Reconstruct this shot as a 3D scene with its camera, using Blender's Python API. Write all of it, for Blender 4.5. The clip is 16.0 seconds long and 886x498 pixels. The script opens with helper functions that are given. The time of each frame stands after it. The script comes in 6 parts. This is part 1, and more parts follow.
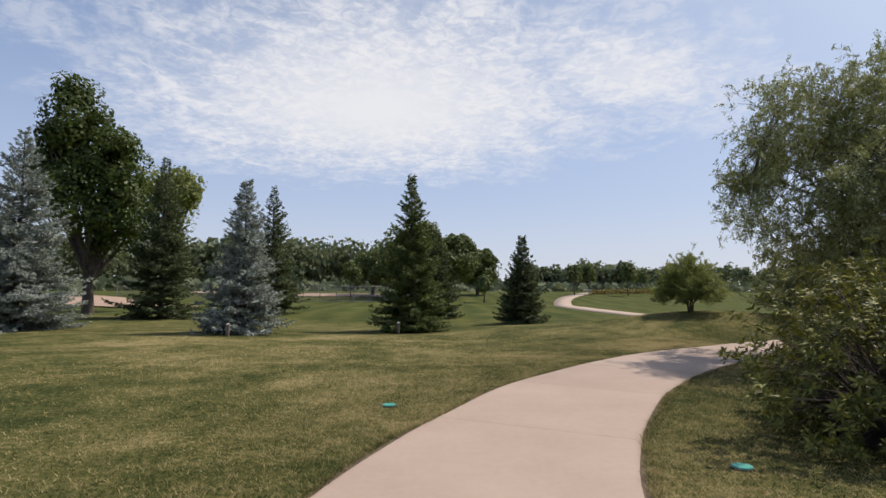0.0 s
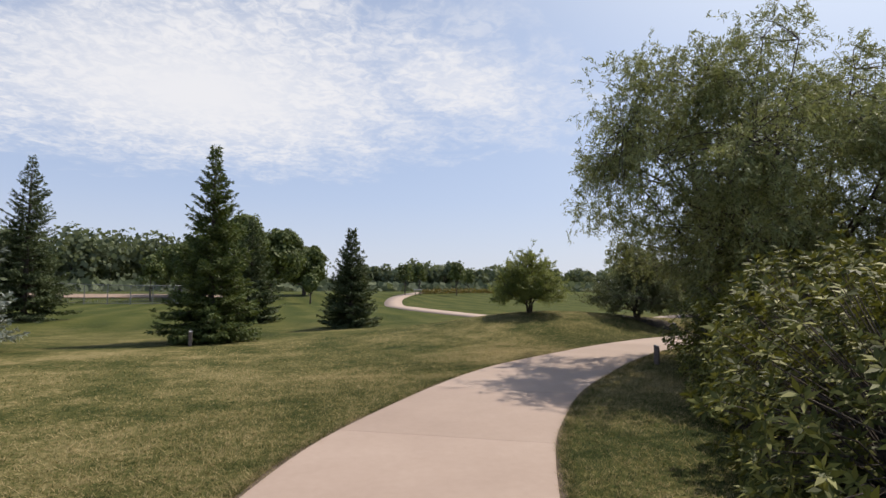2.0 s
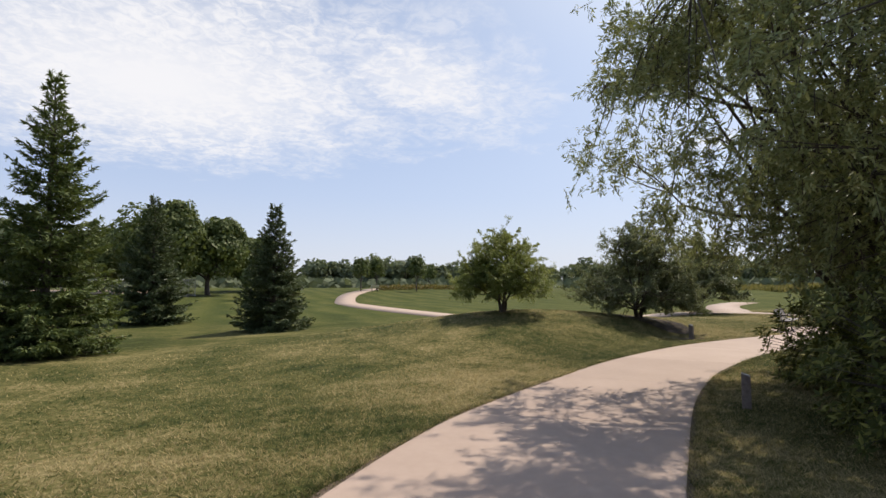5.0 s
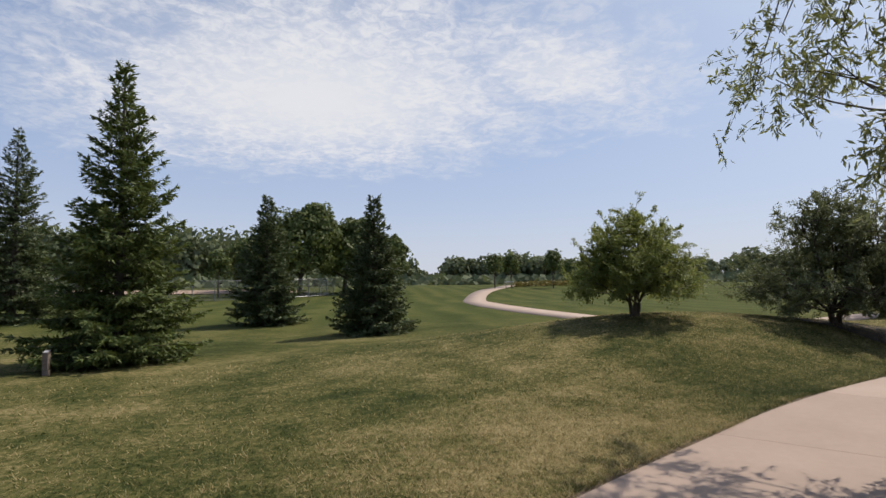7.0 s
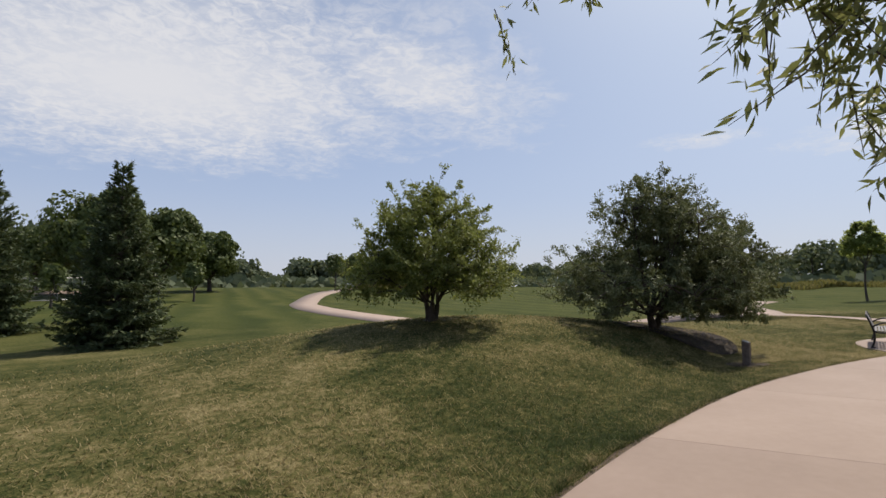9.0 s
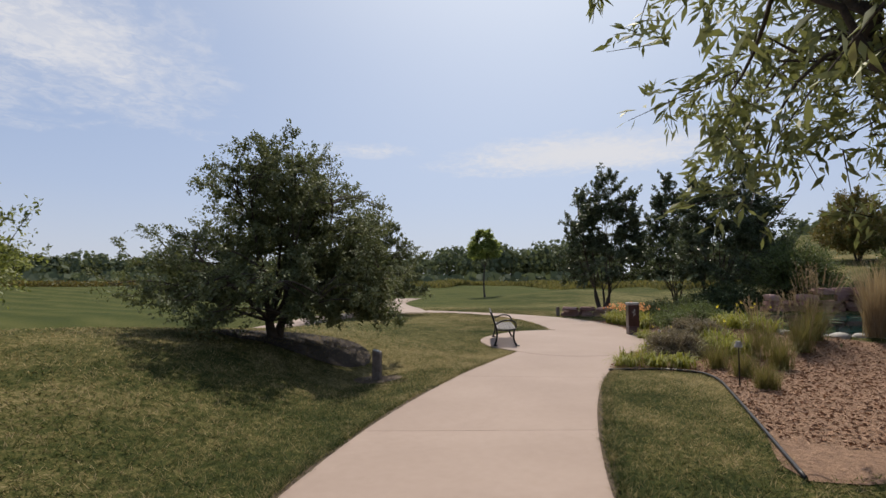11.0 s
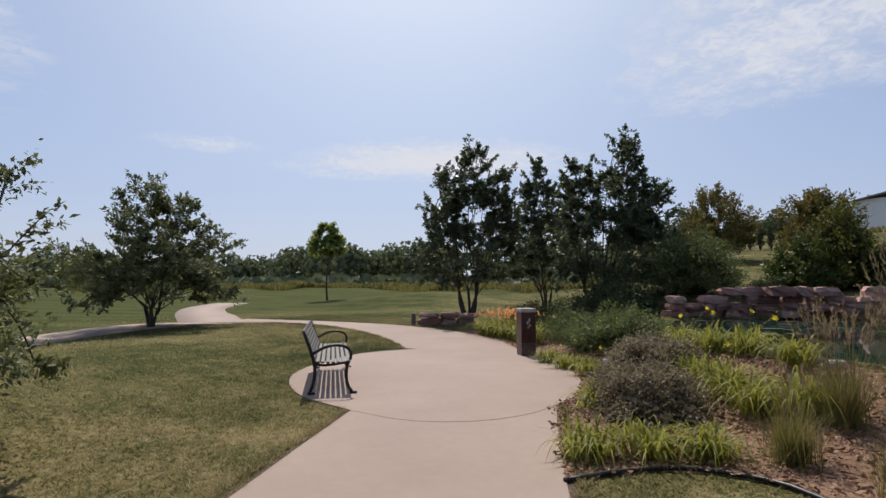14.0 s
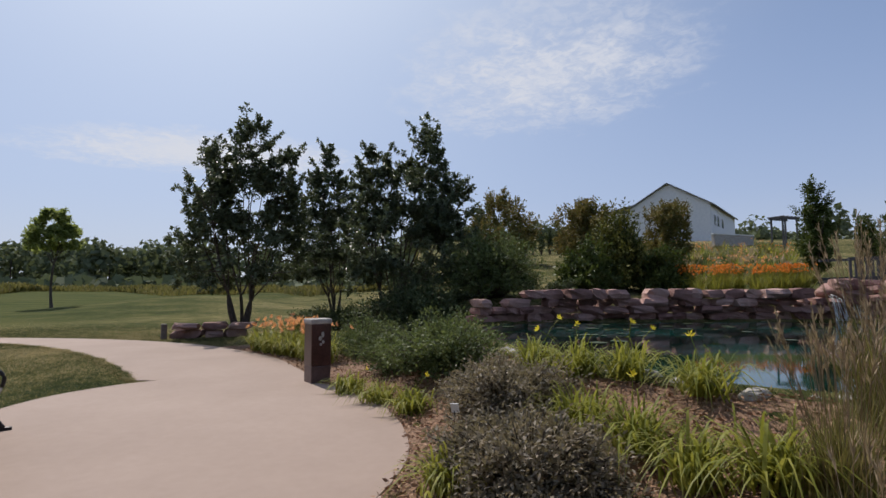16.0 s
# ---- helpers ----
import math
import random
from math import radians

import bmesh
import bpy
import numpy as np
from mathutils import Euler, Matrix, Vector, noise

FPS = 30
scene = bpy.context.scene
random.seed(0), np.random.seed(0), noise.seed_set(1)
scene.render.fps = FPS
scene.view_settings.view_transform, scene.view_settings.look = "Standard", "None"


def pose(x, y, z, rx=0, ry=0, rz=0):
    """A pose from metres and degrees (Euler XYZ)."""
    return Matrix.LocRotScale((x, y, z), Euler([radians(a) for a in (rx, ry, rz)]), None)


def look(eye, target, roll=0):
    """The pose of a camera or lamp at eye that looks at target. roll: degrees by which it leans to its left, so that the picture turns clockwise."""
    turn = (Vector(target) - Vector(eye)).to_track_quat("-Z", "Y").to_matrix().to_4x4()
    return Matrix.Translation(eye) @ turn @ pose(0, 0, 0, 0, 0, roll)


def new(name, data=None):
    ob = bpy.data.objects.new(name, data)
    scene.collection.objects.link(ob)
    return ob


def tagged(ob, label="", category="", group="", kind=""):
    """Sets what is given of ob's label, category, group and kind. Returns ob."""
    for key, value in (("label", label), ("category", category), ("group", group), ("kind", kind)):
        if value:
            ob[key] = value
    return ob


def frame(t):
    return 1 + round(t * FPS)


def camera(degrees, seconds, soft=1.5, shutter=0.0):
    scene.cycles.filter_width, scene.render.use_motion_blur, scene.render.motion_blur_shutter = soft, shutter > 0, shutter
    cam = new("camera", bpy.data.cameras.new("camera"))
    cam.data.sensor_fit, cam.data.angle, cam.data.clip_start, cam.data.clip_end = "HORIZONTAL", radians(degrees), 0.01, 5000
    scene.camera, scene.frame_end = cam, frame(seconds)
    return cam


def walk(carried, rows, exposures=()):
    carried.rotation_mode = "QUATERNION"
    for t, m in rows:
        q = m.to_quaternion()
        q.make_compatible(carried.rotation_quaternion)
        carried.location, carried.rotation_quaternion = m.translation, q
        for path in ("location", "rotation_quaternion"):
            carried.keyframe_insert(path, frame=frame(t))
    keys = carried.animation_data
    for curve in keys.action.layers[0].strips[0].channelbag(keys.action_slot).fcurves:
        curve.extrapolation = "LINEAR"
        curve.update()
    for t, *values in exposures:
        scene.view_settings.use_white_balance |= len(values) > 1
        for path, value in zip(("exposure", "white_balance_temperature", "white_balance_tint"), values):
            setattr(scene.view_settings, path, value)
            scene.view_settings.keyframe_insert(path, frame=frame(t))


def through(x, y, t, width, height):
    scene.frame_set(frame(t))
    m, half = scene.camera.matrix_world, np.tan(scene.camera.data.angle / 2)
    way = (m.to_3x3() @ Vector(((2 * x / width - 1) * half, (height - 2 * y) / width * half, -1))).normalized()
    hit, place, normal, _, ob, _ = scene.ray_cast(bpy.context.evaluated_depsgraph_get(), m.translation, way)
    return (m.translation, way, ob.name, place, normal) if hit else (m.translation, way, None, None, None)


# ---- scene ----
cam = camera(78.01, 16.0)
# the camera and its walk
PATH = [
    (0, (0.085, -0.009, 2.043), (0.096, 1.985, 2.192), 0.17),
    (0.5, (0.183, 1.129, 2.047), (0.415, 3.110, 2.198), 0.17),
    (1, (0.293, 2.267, 2.042), (0.716, 4.215, 2.192), 0.19),
    (1.5, (0.508, 3.260, 2.044), (1.019, 5.188, 2.195), 0.14),
    (2, (0.783, 4.256, 2.022), (1.397, 6.153, 2.172), 0.10),
    (2.5, (1.109, 5.188, 1.993), (1.838, 7.045, 2.145), 0.18),
    (3, (1.427, 6.203, 1.937), (2.191, 8.046, 2.085), 0.14),
    (5.5, (4.162, 11.605, 1.829), (4.882, 13.466, 1.962), 0.09),
    (6, (4.680, 12.310, 1.869), (5.263, 14.219, 1.999), -0.43),
    (6.5, (5.263, 13.207, 1.892), (5.625, 15.170, 2.020), -0.65),
    (7, (5.952, 13.999, 1.886), (6.196, 15.980, 2.014), -0.60),
    (7.5, (6.599, 14.768, 1.829), (6.839, 16.749, 1.956), -0.24),
    (8, (7.427, 15.818, 1.793), (7.753, 17.787, 1.928), -0.50),
    (8.5, (8.192, 16.742, 1.715), (8.681, 18.676, 1.852), -0.18),
    (9, (8.996, 17.605, 1.663), (9.748, 19.453, 1.801), -0.10),
    (9.5, (9.654, 18.250, 1.629), (10.646, 19.981, 1.768), 0.30),
    (10, (10.321, 18.702, 1.634), (11.641, 20.198, 1.769), 0.05),
    (12.5, (15.673, 21.575, 1.593), (17.431, 22.519, 1.730), 0.19),
    (13, (16.574, 21.960, 1.550), (18.372, 22.824, 1.688), 0.14),
    (13.5, (17.454, 22.350, 1.516), (19.310, 23.082, 1.656), 0.23),
    (14, (18.298, 22.640, 1.518), (20.188, 23.277, 1.659), -0.05),
    (14.5, (19.130, 22.915, 1.533), (21.072, 23.371, 1.673), -0.11),
    (15, (19.898, 23.098, 1.535), (21.867, 23.422, 1.675), -0.07),
    (15.5, (20.587, 23.298, 1.531), (22.579, 23.409, 1.674), -0.11),
    (16, (21.282, 23.359, 1.521), (23.272, 23.224, 1.671), -0.18),
]
walk(cam, [(t, look(eye, target, roll)) for t, eye, target, roll in PATH], [(0, -0.05, 6650, 10), (3, 0.05, 6700, 10), (5.5, 0.12, 6750, 10), (7, -0.12, 6600, 10), (9.0, -0.22, 6600, 10), (9.5, -0.32, 6600, 10), (10, -0.32, 6600, 10), (12.5, -0.08, 6480, 11), (14.5, -0.28, 6330, 11), (16, -0.32, 6250, 11)])

# ---- world, sun, exposure ----
SUN_YAW, SUN_EL = -59.0, 54.5


def link(tree, a, b):
    tree.links.new(a, b)


def node(tree, kind, **values):
    n = tree.nodes.new(kind)
    for key, value in values.items():
        if key in n.inputs:
            n.inputs[key].default_value = value
    return n


def math_node(tree, op, a, b=None, c=None, clamp=False):
    n = tree.nodes.new("ShaderNodeMath")
    n.operation, n.use_clamp = op, clamp
    for k, v in enumerate((a, b, c)):
        if v is None:
            continue
        if isinstance(v, (int, float)):
            n.inputs[k].default_value = v
        else:
            tree.links.new(v, n.inputs[k])
    return n.outputs[0]


def ramp_node(tree, fac, stops, mode="LINEAR"):
    n = tree.nodes.new("ShaderNodeValToRGB")
    n.color_ramp.interpolation = mode
    while len(n.color_ramp.elements) < len(stops):
        n.color_ramp.elements.new(0.5)
    for e, (p, c) in zip(n.color_ramp.elements, stops):
        e.position = p
        e.color = (*c, 1) if len(c) == 3 else c
    tree.links.new(fac, n.inputs[0])
    return n.outputs[0]


def mix_node(tree, fac, a, b, blend="MIX"):
    n = tree.nodes.new("ShaderNodeMix")
    n.data_type, n.blend_type = "RGBA", blend
    for sock, v in ((n.inputs[0], fac), (n.inputs[6], a), (n.inputs[7], b)):
        if isinstance(v, (int, float)):
            sock.default_value = v
        elif isinstance(v, tuple):
            sock.default_value = (*v, 1) if len(v) == 3 else v
        else:
            tree.links.new(v, sock)
    return n.outputs[2]


def noise_node(tree, vector, scale, detail=4.0, rough=0.55, distortion=0.0):
    n = node(tree, "ShaderNodeTexNoise", Scale=scale, Detail=detail, Roughness=rough, Distortion=distortion)
    if vector is not None:
        tree.links.new(vector, n.inputs["Vector"])
    return n.outputs["Fac"]


def make_world():
    world = bpy.data.worlds.new("sky")
    scene.world = world
    world.use_nodes = True
    t = world.node_tree
    t.nodes.clear()
    sky = t.nodes.new("ShaderNodeTexSky")
    sky.sky_type, sky.sun_disc = "NISHITA", False
    sky.sun_elevation, sky.sun_rotation = radians(SUN_EL), radians(-SUN_YAW)
    sky.altitude, sky.air_density, sky.dust_density, sky.ozone_density = 300, 1.0, 1.6, 1.0
    coord = t.nodes.new("ShaderNodeTexCoord")
    sep = t.nodes.new("ShaderNodeSeparateXYZ")
    link(t, coord.outputs["Generated"], sep.inputs[0])
    x, y, z = sep.outputs
    zz = math_node(t, "ADD", math_node(t, "MAXIMUM", z, 0.0), 0.12)
    px, py = math_node(t, "DIVIDE", x, zz), math_node(t, "DIVIDE", y, zz)
    flat = t.nodes.new("ShaderNodeCombineXYZ")
    link(t, px, flat.inputs[0])
    link(t, py, flat.inputs[1])
    vec = flat.outputs[0]
    big = noise_node(t, vec, 0.9, 6, 0.6, 0.4)
    fine = noise_node(t, vec, 5.5, 8, 0.62, 0.6)
    ripple = noise_node(t, vec, 21.0, 4, 0.6, 0.8)

    def bank(cx, cy, rx, ry, turn, much):
        c, s = math.cos(radians(turn)), math.sin(radians(turn))
        dx, dy = math_node(t, "SUBTRACT", px, cx), math_node(t, "SUBTRACT", py, cy)
        u = math_node(t, "DIVIDE", math_node(t, "ADD", math_node(t, "MULTIPLY", dx, c), math_node(t, "MULTIPLY", dy, s)), rx)
        v = math_node(t, "DIVIDE", math_node(t, "SUBTRACT", math_node(t, "MULTIPLY", dy, c), math_node(t, "MULTIPLY", dx, s)), ry)
        r = math_node(t, "SQRT", math_node(t, "ADD", math_node(t, "POWER", u, 2.0), math_node(t, "POWER", v, 2.0)))
        return math_node(t, "MULTIPLY", math_node(t, "MAXIMUM", math_node(t, "SUBTRACT", 1.0, r), -0.8), much)

    cover = None
    for b in CLOUD_BANKS:
        d = bank(*b)
        cover = d if cover is None else math_node(t, "MAXIMUM", cover, d)
    soft = math_node(t, "ADD", math_node(t, "MULTIPLY", math_node(t, "SUBTRACT", fine, 0.5), 0.9), math_node(t, "MULTIPLY", math_node(t, "SUBTRACT", big, 0.5), 1.0))
    body = ramp_node(t, math_node(t, "ADD", math_node(t, "MULTIPLY", cover, 1.25), soft), [(0.0, (0, 0, 0)), (0.3, (0.38, 0.38, 0.38)), (0.75, (0.9, 0.9, 0.9)), (1.0, (0.97, 0.97, 0.97))], "EASE")
    weave = ramp_node(t, math_node(t, "ADD", math_node(t, "MULTIPLY", ripple, 0.6), math_node(t, "MULTIPLY", fine, 0.4)), [(0.38, (0.25, 0.25, 0.25)), (0.62, (1, 1, 1))], "EASE")
    thick = math_node(t, "MULTIPLY", math_node(t, "SUBTRACT", cover, 0.25), 1.3, clamp=True)
    mask = math_node(t, "MULTIPLY", body, mix_node(t, thick, weave, (0.98, 0.98, 0.98)))
    haze = ramp_node(t, math_node(t, "MAXIMUM", z, 0.0), [(0.0, (0.85, 0.85, 0.85)), (0.2, (0.66, 0.66, 0.66)), (0.5, (0.34, 0.34, 0.34))])
    air = ramp_node(t, math_node(t, "MAXIMUM", z, 0.0), [(0.0, (0.74, 0.79, 0.92)), (0.16, (0.57, 0.69, 0.97)), (0.4, (0.45, 0.61, 0.98))])
    veil = t.nodes.new("ShaderNodeVectorMath")
    veil.operation = "SCALE"
    link(t, air, veil.inputs[0])
    veil.inputs["Scale"].default_value = 10.0
    col = mix_node(t, haze, sky.outputs[0], veil.outputs[0])
    dot = t.nodes.new("ShaderNodeVectorMath")
    dot.operation = "DOT_PRODUCT"
    link(t, coord.outputs["Generated"], dot.inputs[0])
    dot.inputs[1].default_value = BRIGHT_WAY
    glow = math_node(t, "POWER", math_node(t, "MAXIMUM", dot.outputs["Value"], 0.0), 6.0)
    col = mix_node(t, math_node(t, "MULTIPLY", glow, 0.95), col, (10.4, 11.3, 12.6))
    col = mix_node(t, mask, col, CLOUD_COLOUR)
    bg = node(t, "ShaderNodeBackground", Strength=SKY_STRENGTH)
    link(t, col, bg.inputs[0])
    out = t.nodes.new("ShaderNodeOutputWorld")
    link(t, bg.outputs[0], out.inputs[0])


SUN_WAY = (-math.sin(radians(SUN_YAW)) * math.cos(radians(SUN_EL)), math.cos(radians(SUN_YAW)) * math.cos(radians(SUN_EL)), math.sin(radians(SUN_EL)))
BRIGHT_WAY = (0.62, 0.22, 0.753)
CLOUD_BANKS = [(-0.25, 2.15, 1.35, 1.1, 0, 1.1), (0.65, 1.85, 0.85, 0.5, 20, 0.8), (-1.1, 1.55, 0.3, 0.22, 0, 0.4), (2.0, 1.82, 0.28, 0.12, -50, 0.5), (2.65, 0.92, 0.36, 0.85, 18, 1.2), (1.9, -0.5, 0.65, 0.5, 35, 0.65)]
CLOUD_COLOUR, SKY_STRENGTH = (9.0, 9.1, 9.6), 0.095
make_world()
sun = new("sun", bpy.data.lights.new("sun", "SUN"))
sun.data.energy, sun.data.angle, sun.data.color = 4.9, radians(0.55), (1.0, 0.92, 0.81)
sun.matrix_world = look(Vector(SUN_WAY) * 100, (0, 0, 0))


# ---- materials ----
def material(name):
    m = bpy.data.materials.new(name)
    m.use_nodes = True
    t = m.node_tree
    return m, t, t.nodes["Principled BSDF"]


def bump(t, bsdf, height, strength=0.3, distance=0.02):
    n = node(t, "ShaderNodeBump", Strength=strength, Distance=distance)
    link(t, height, n.inputs["Height"])
    link(t, n.outputs[0], bsdf.inputs["Normal"])


def pos_node(t):
    return t.nodes.new("ShaderNodeNewGeometry").outputs["Position"]


def leaf_material(name, dark, mid, light, gloss=0.45, through=0.35):
    m, t, b = material(name)
    isl = t.nodes.new("ShaderNodeNewGeometry").outputs["Random Per Island"]
    big = noise_node(t, pos_node(t), 1.3, 3)
    f = math_node(t, "ADD", math_node(t, "MULTIPLY", isl, 0.6), math_node(t, "MULTIPLY", big, 0.45), clamp=True)
    col = ramp_node(t, f, [(0.0, dark), (0.5, mid), (1.0, light)])
    link(t, col, b.inputs["Base Color"])
    b.inputs["Roughness"].default_value = gloss
    b.inputs["Specular IOR Level"].default_value = 0.18
    tr = node(t, "ShaderNodeBsdfTranslucent")
    bright = mix_node(t, 0.5, col, (light[0] * 1.2, light[1] * 1.25, light[2] * 0.7))
    link(t, bright, tr.inputs[0])
    mx = node(t, "ShaderNodeMixShader")
    mx.inputs[0].default_value = through
    link(t, b.outputs[0], mx.inputs[1])
    link(t, tr.outputs[0], mx.inputs[2])
    link(t, mx.outputs[0], t.nodes["Material Output"].inputs[0])
    return m


def plain_material(name, dark, light, scale=6.0, rough=0.7, metal=0.0, relief=0.2, depth=0.01, fine=60.0):
    m, t, b = material(name)
    p = pos_node(t)
    a, c = noise_node(t, p, scale, 5, 0.6), noise_node(t, p, fine, 4, 0.6)
    f = math_node(t, "ADD", math_node(t, "MULTIPLY", a, 0.65), math_node(t, "MULTIPLY", c, 0.35))
    link(t, ramp_node(t, f, [(0.3, dark), (0.7, light)]), b.inputs["Base Color"])
    b.inputs["Roughness"].default_value, b.inputs["Metallic"].default_value = rough, metal
    bump(t, b, math_node(t, "ADD", a, math_node(t, "MULTIPLY", c, 0.5)), relief, depth)
    return m


def grass_ground_material():
    m, t, b = material("lawn")
    p = pos_node(t)
    a, c, d = noise_node(t, p, 0.16, 5, 0.6, 0.5), noise_node(t, p, 1.1, 5, 0.65), noise_node(t, p, 48.0, 4, 0.7)
    f = math_node(t, "ADD", math_node(t, "MULTIPLY", a, 0.95), math_node(t, "ADD", math_node(t, "MULTIPLY", c, 0.5), math_node(t, "MULTIPLY", d, 0.6)))
    e = noise_node(t, p, 9.0, 6, 0.8)
    f = math_node(t, "SUBTRACT", math_node(t, "ADD", f, math_node(t, "MULTIPLY", e, 1.1)), 1.01)
    f = math_node(t, "ADD", math_node(t, "MULTIPLY", math_node(t, "SUBTRACT", f, 0.52), 1.45), 0.49)
    near = ramp_node(t, f, [(0.22, (0.020, 0.030, 0.009)), (0.46, (0.058, 0.064, 0.019)), (0.66, (0.132, 0.114, 0.045)), (0.90, (0.26, 0.21, 0.105))])
    sep = t.nodes.new("ShaderNodeSeparateXYZ")
    link(t, p, sep.inputs[0])
    wave = math_node(t, "SINE", math_node(t, "ADD", math_node(t, "MULTIPLY", sep.outputs[0], 1.9), math_node(t, "MULTIPLY", a, 9.0)))
    far_f = math_node(t, "ADD", math_node(t, "ADD", math_node(t, "MULTIPLY", a, 0.5), math_node(t, "MULTIPLY", wave, 0.09)), math_node(t, "ADD", math_node(t, "MULTIPLY", d, 0.35), math_node(t, "MULTIPLY", math_node(t, "SUBTRACT", e, 0.5), 0.7)))
    far = ramp_node(t, far_f, [(0.25, (0.036, 0.049, 0.013)), (0.5, (0.072, 0.080, 0.022)), (0.75, (0.126, 0.116, 0.044))])
    y = math_node(t, "ADD", sep.outputs[1], math_node(t, "MULTIPLY", math_node(t, "SUBTRACT", a, 0.5), 14.0))
    k = ramp_node(t, math_node(t, "MULTIPLY", math_node(t, "SUBTRACT", y, 28.0), 0.05, clamp=True), [(0, (0, 0, 0)), (1, (1, 1, 1))])
    link(t, mix_node(t, k, near, far), b.inputs["Base Color"])
    b.inputs["Roughness"].default_value = 1.0
    b.inputs["Specular IOR Level"].default_value = 0.06
    bump(t, b, math_node(t, "ADD", d, math_node(t, "MULTIPLY", c, 0.6)), 0.5, 0.03)
    return m


def concrete_material():
    m, t, b = material("concrete")
    p = pos_node(t)
    rnd = t.nodes.new("ShaderNodeObjectInfo").outputs["Random"]
    a, c, d = noise_node(t, p, 0.5, 6, 0.6), noise_node(t, p, 9.0, 5, 0.6), noise_node(t, p, 180.0, 3, 0.6)
    f = math_node(t, "ADD", math_node(t, "ADD", math_node(t, "MULTIPLY", a, 0.5), math_node(t, "MULTIPLY", c, 0.2)), math_node(t, "ADD", math_node(t, "MULTIPLY", d, 0.15), math_node(t, "MULTIPLY", rnd, 0.15)))
    link(t, ramp_node(t, f, [(0.3, (0.262, 0.189, 0.149)), (0.5, (0.320, 0.235, 0.187)), (0.7, (0.378, 0.284, 0.229))]), b.inputs["Base Color"])
    b.inputs["Roughness"].default_value = 0.82
    bump(t, b, math_node(t, "ADD", d, math_node(t, "MULTIPLY", c, 0.4)), 0.12, 0.004)
    return m


def water_material():
    m, t, b = material("pond_water")
    p = pos_node(t)
    link(t, ramp_node(t, noise_node(t, p, 0.35, 3, 0.5), [(0.42, (0.002, 0.008, 0.007)), (0.64, (0.005, 0.045, 0.037))]), b.inputs["Base Color"])
    b.inputs["Roughness"].default_value, b.inputs["IOR"].default_value = 0.04, 1.33
    b.inputs["Specular IOR Level"].default_value = 0.5
    bump(t, b, math_node(t, "ADD", noise_node(t, p, 2.2, 3, 0.5, 0.6), math_node(t, "MULTIPLY", noise_node(t, p, 9.0, 3), 0.3)), 0.014, 0.03)
    return m


def blade_material():
    m, t, b = material("grass_blades")
    p = pos_node(t)
    isl = t.nodes.new("ShaderNodeNewGeometry").outputs["Random Per Island"]
    a, c = noise_node(t, p, 0.16, 5, 0.6, 0.5), noise_node(t, p, 1.1, 5, 0.65)
    f = math_node(t, "ADD", math_node(t, "MULTIPLY", a, 0.95), math_node(t, "ADD", math_node(t, "MULTIPLY", c, 0.65), math_node(t, "MULTIPLY", isl, 0.42)))
    f = math_node(t, "SUBTRACT", math_node(t, "ADD", f, math_node(t, "MULTIPLY", noise_node(t, p, 5.0, 6, 0.8), 1.15)), 0.98)
    f = math_node(t, "ADD", math_node(t, "MULTIPLY", math_node(t, "SUBTRACT", f, 0.50), 1.5), 0.47)
    link(t, ramp_node(t, f, [(0.20, (0.030, 0.047, 0.012)), (0.45, (0.094, 0.106, 0.031)), (0.66, (0.212, 0.182, 0.074)), (0.90, (0.40, 0.32, 0.165))]), b.inputs["Base Color"])
    b.inputs["Roughness"].default_value = 0.75
    b.inputs["Specular IOR Level"].default_value = 0.12
    tr = node(t, "ShaderNodeBsdfTranslucent")
    link(t, b.inputs["Base Color"].links[0].from_socket, tr.inputs[0])
    mx = node(t, "ShaderNodeMixShader")
    mx.inputs[0].default_value = 0.45
    link(t, b.outputs[0], mx.inputs[1])
    link(t, tr.outputs[0], mx.inputs[2])
    link(t, mx.outputs[0], t.nodes["Material Output"].inputs[0])
    return m


def granite_material():
    m, t, b = material("red_granite")
    p = pos_node(t)
    a, c = noise_node(t, p, 70.0, 3, 0.7), noise_node(t, p, 4.0, 4)
    f = math_node(t, "ADD", math_node(t, "MULTIPLY", a, 0.7), math_node(t, "MULTIPLY", c, 0.3))
    link(t, ramp_node(t, f, [(0.35, (0.020, 0.008, 0.008)), (0.55, (0.075, 0.030, 0.027)), (0.72, (0.17, 0.085, 0.075))]), b.inputs["Base Color"])
    b.inputs["Roughness"].default_value = 0.28
    return m


LAWN, CONCRETE, WATER = grass_ground_material(), concrete_material(), water_material()
BLADES, GRANITE = blade_material(), granite_material()
MULCH = plain_material("bark_mulch", (0.12, 0.062, 0.036), (0.38, 0.235, 0.145), 14, 0.95, 0, 1.0, 0.05, 45)
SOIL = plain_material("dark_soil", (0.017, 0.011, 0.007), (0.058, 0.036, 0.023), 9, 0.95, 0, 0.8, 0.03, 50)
EDGE_SOIL = plain_material("edge_soil", (0.055, 0.036, 0.024), (0.16, 0.110, 0.074), 9, 0.95, 0, 0.8, 0.03, 50)
CHIP = leaf_material("mulch_chips", (0.10, 0.050, 0.028), (0.30, 0.170, 0.105), (0.54, 0.37, 0.255), 0.9, 0.0)


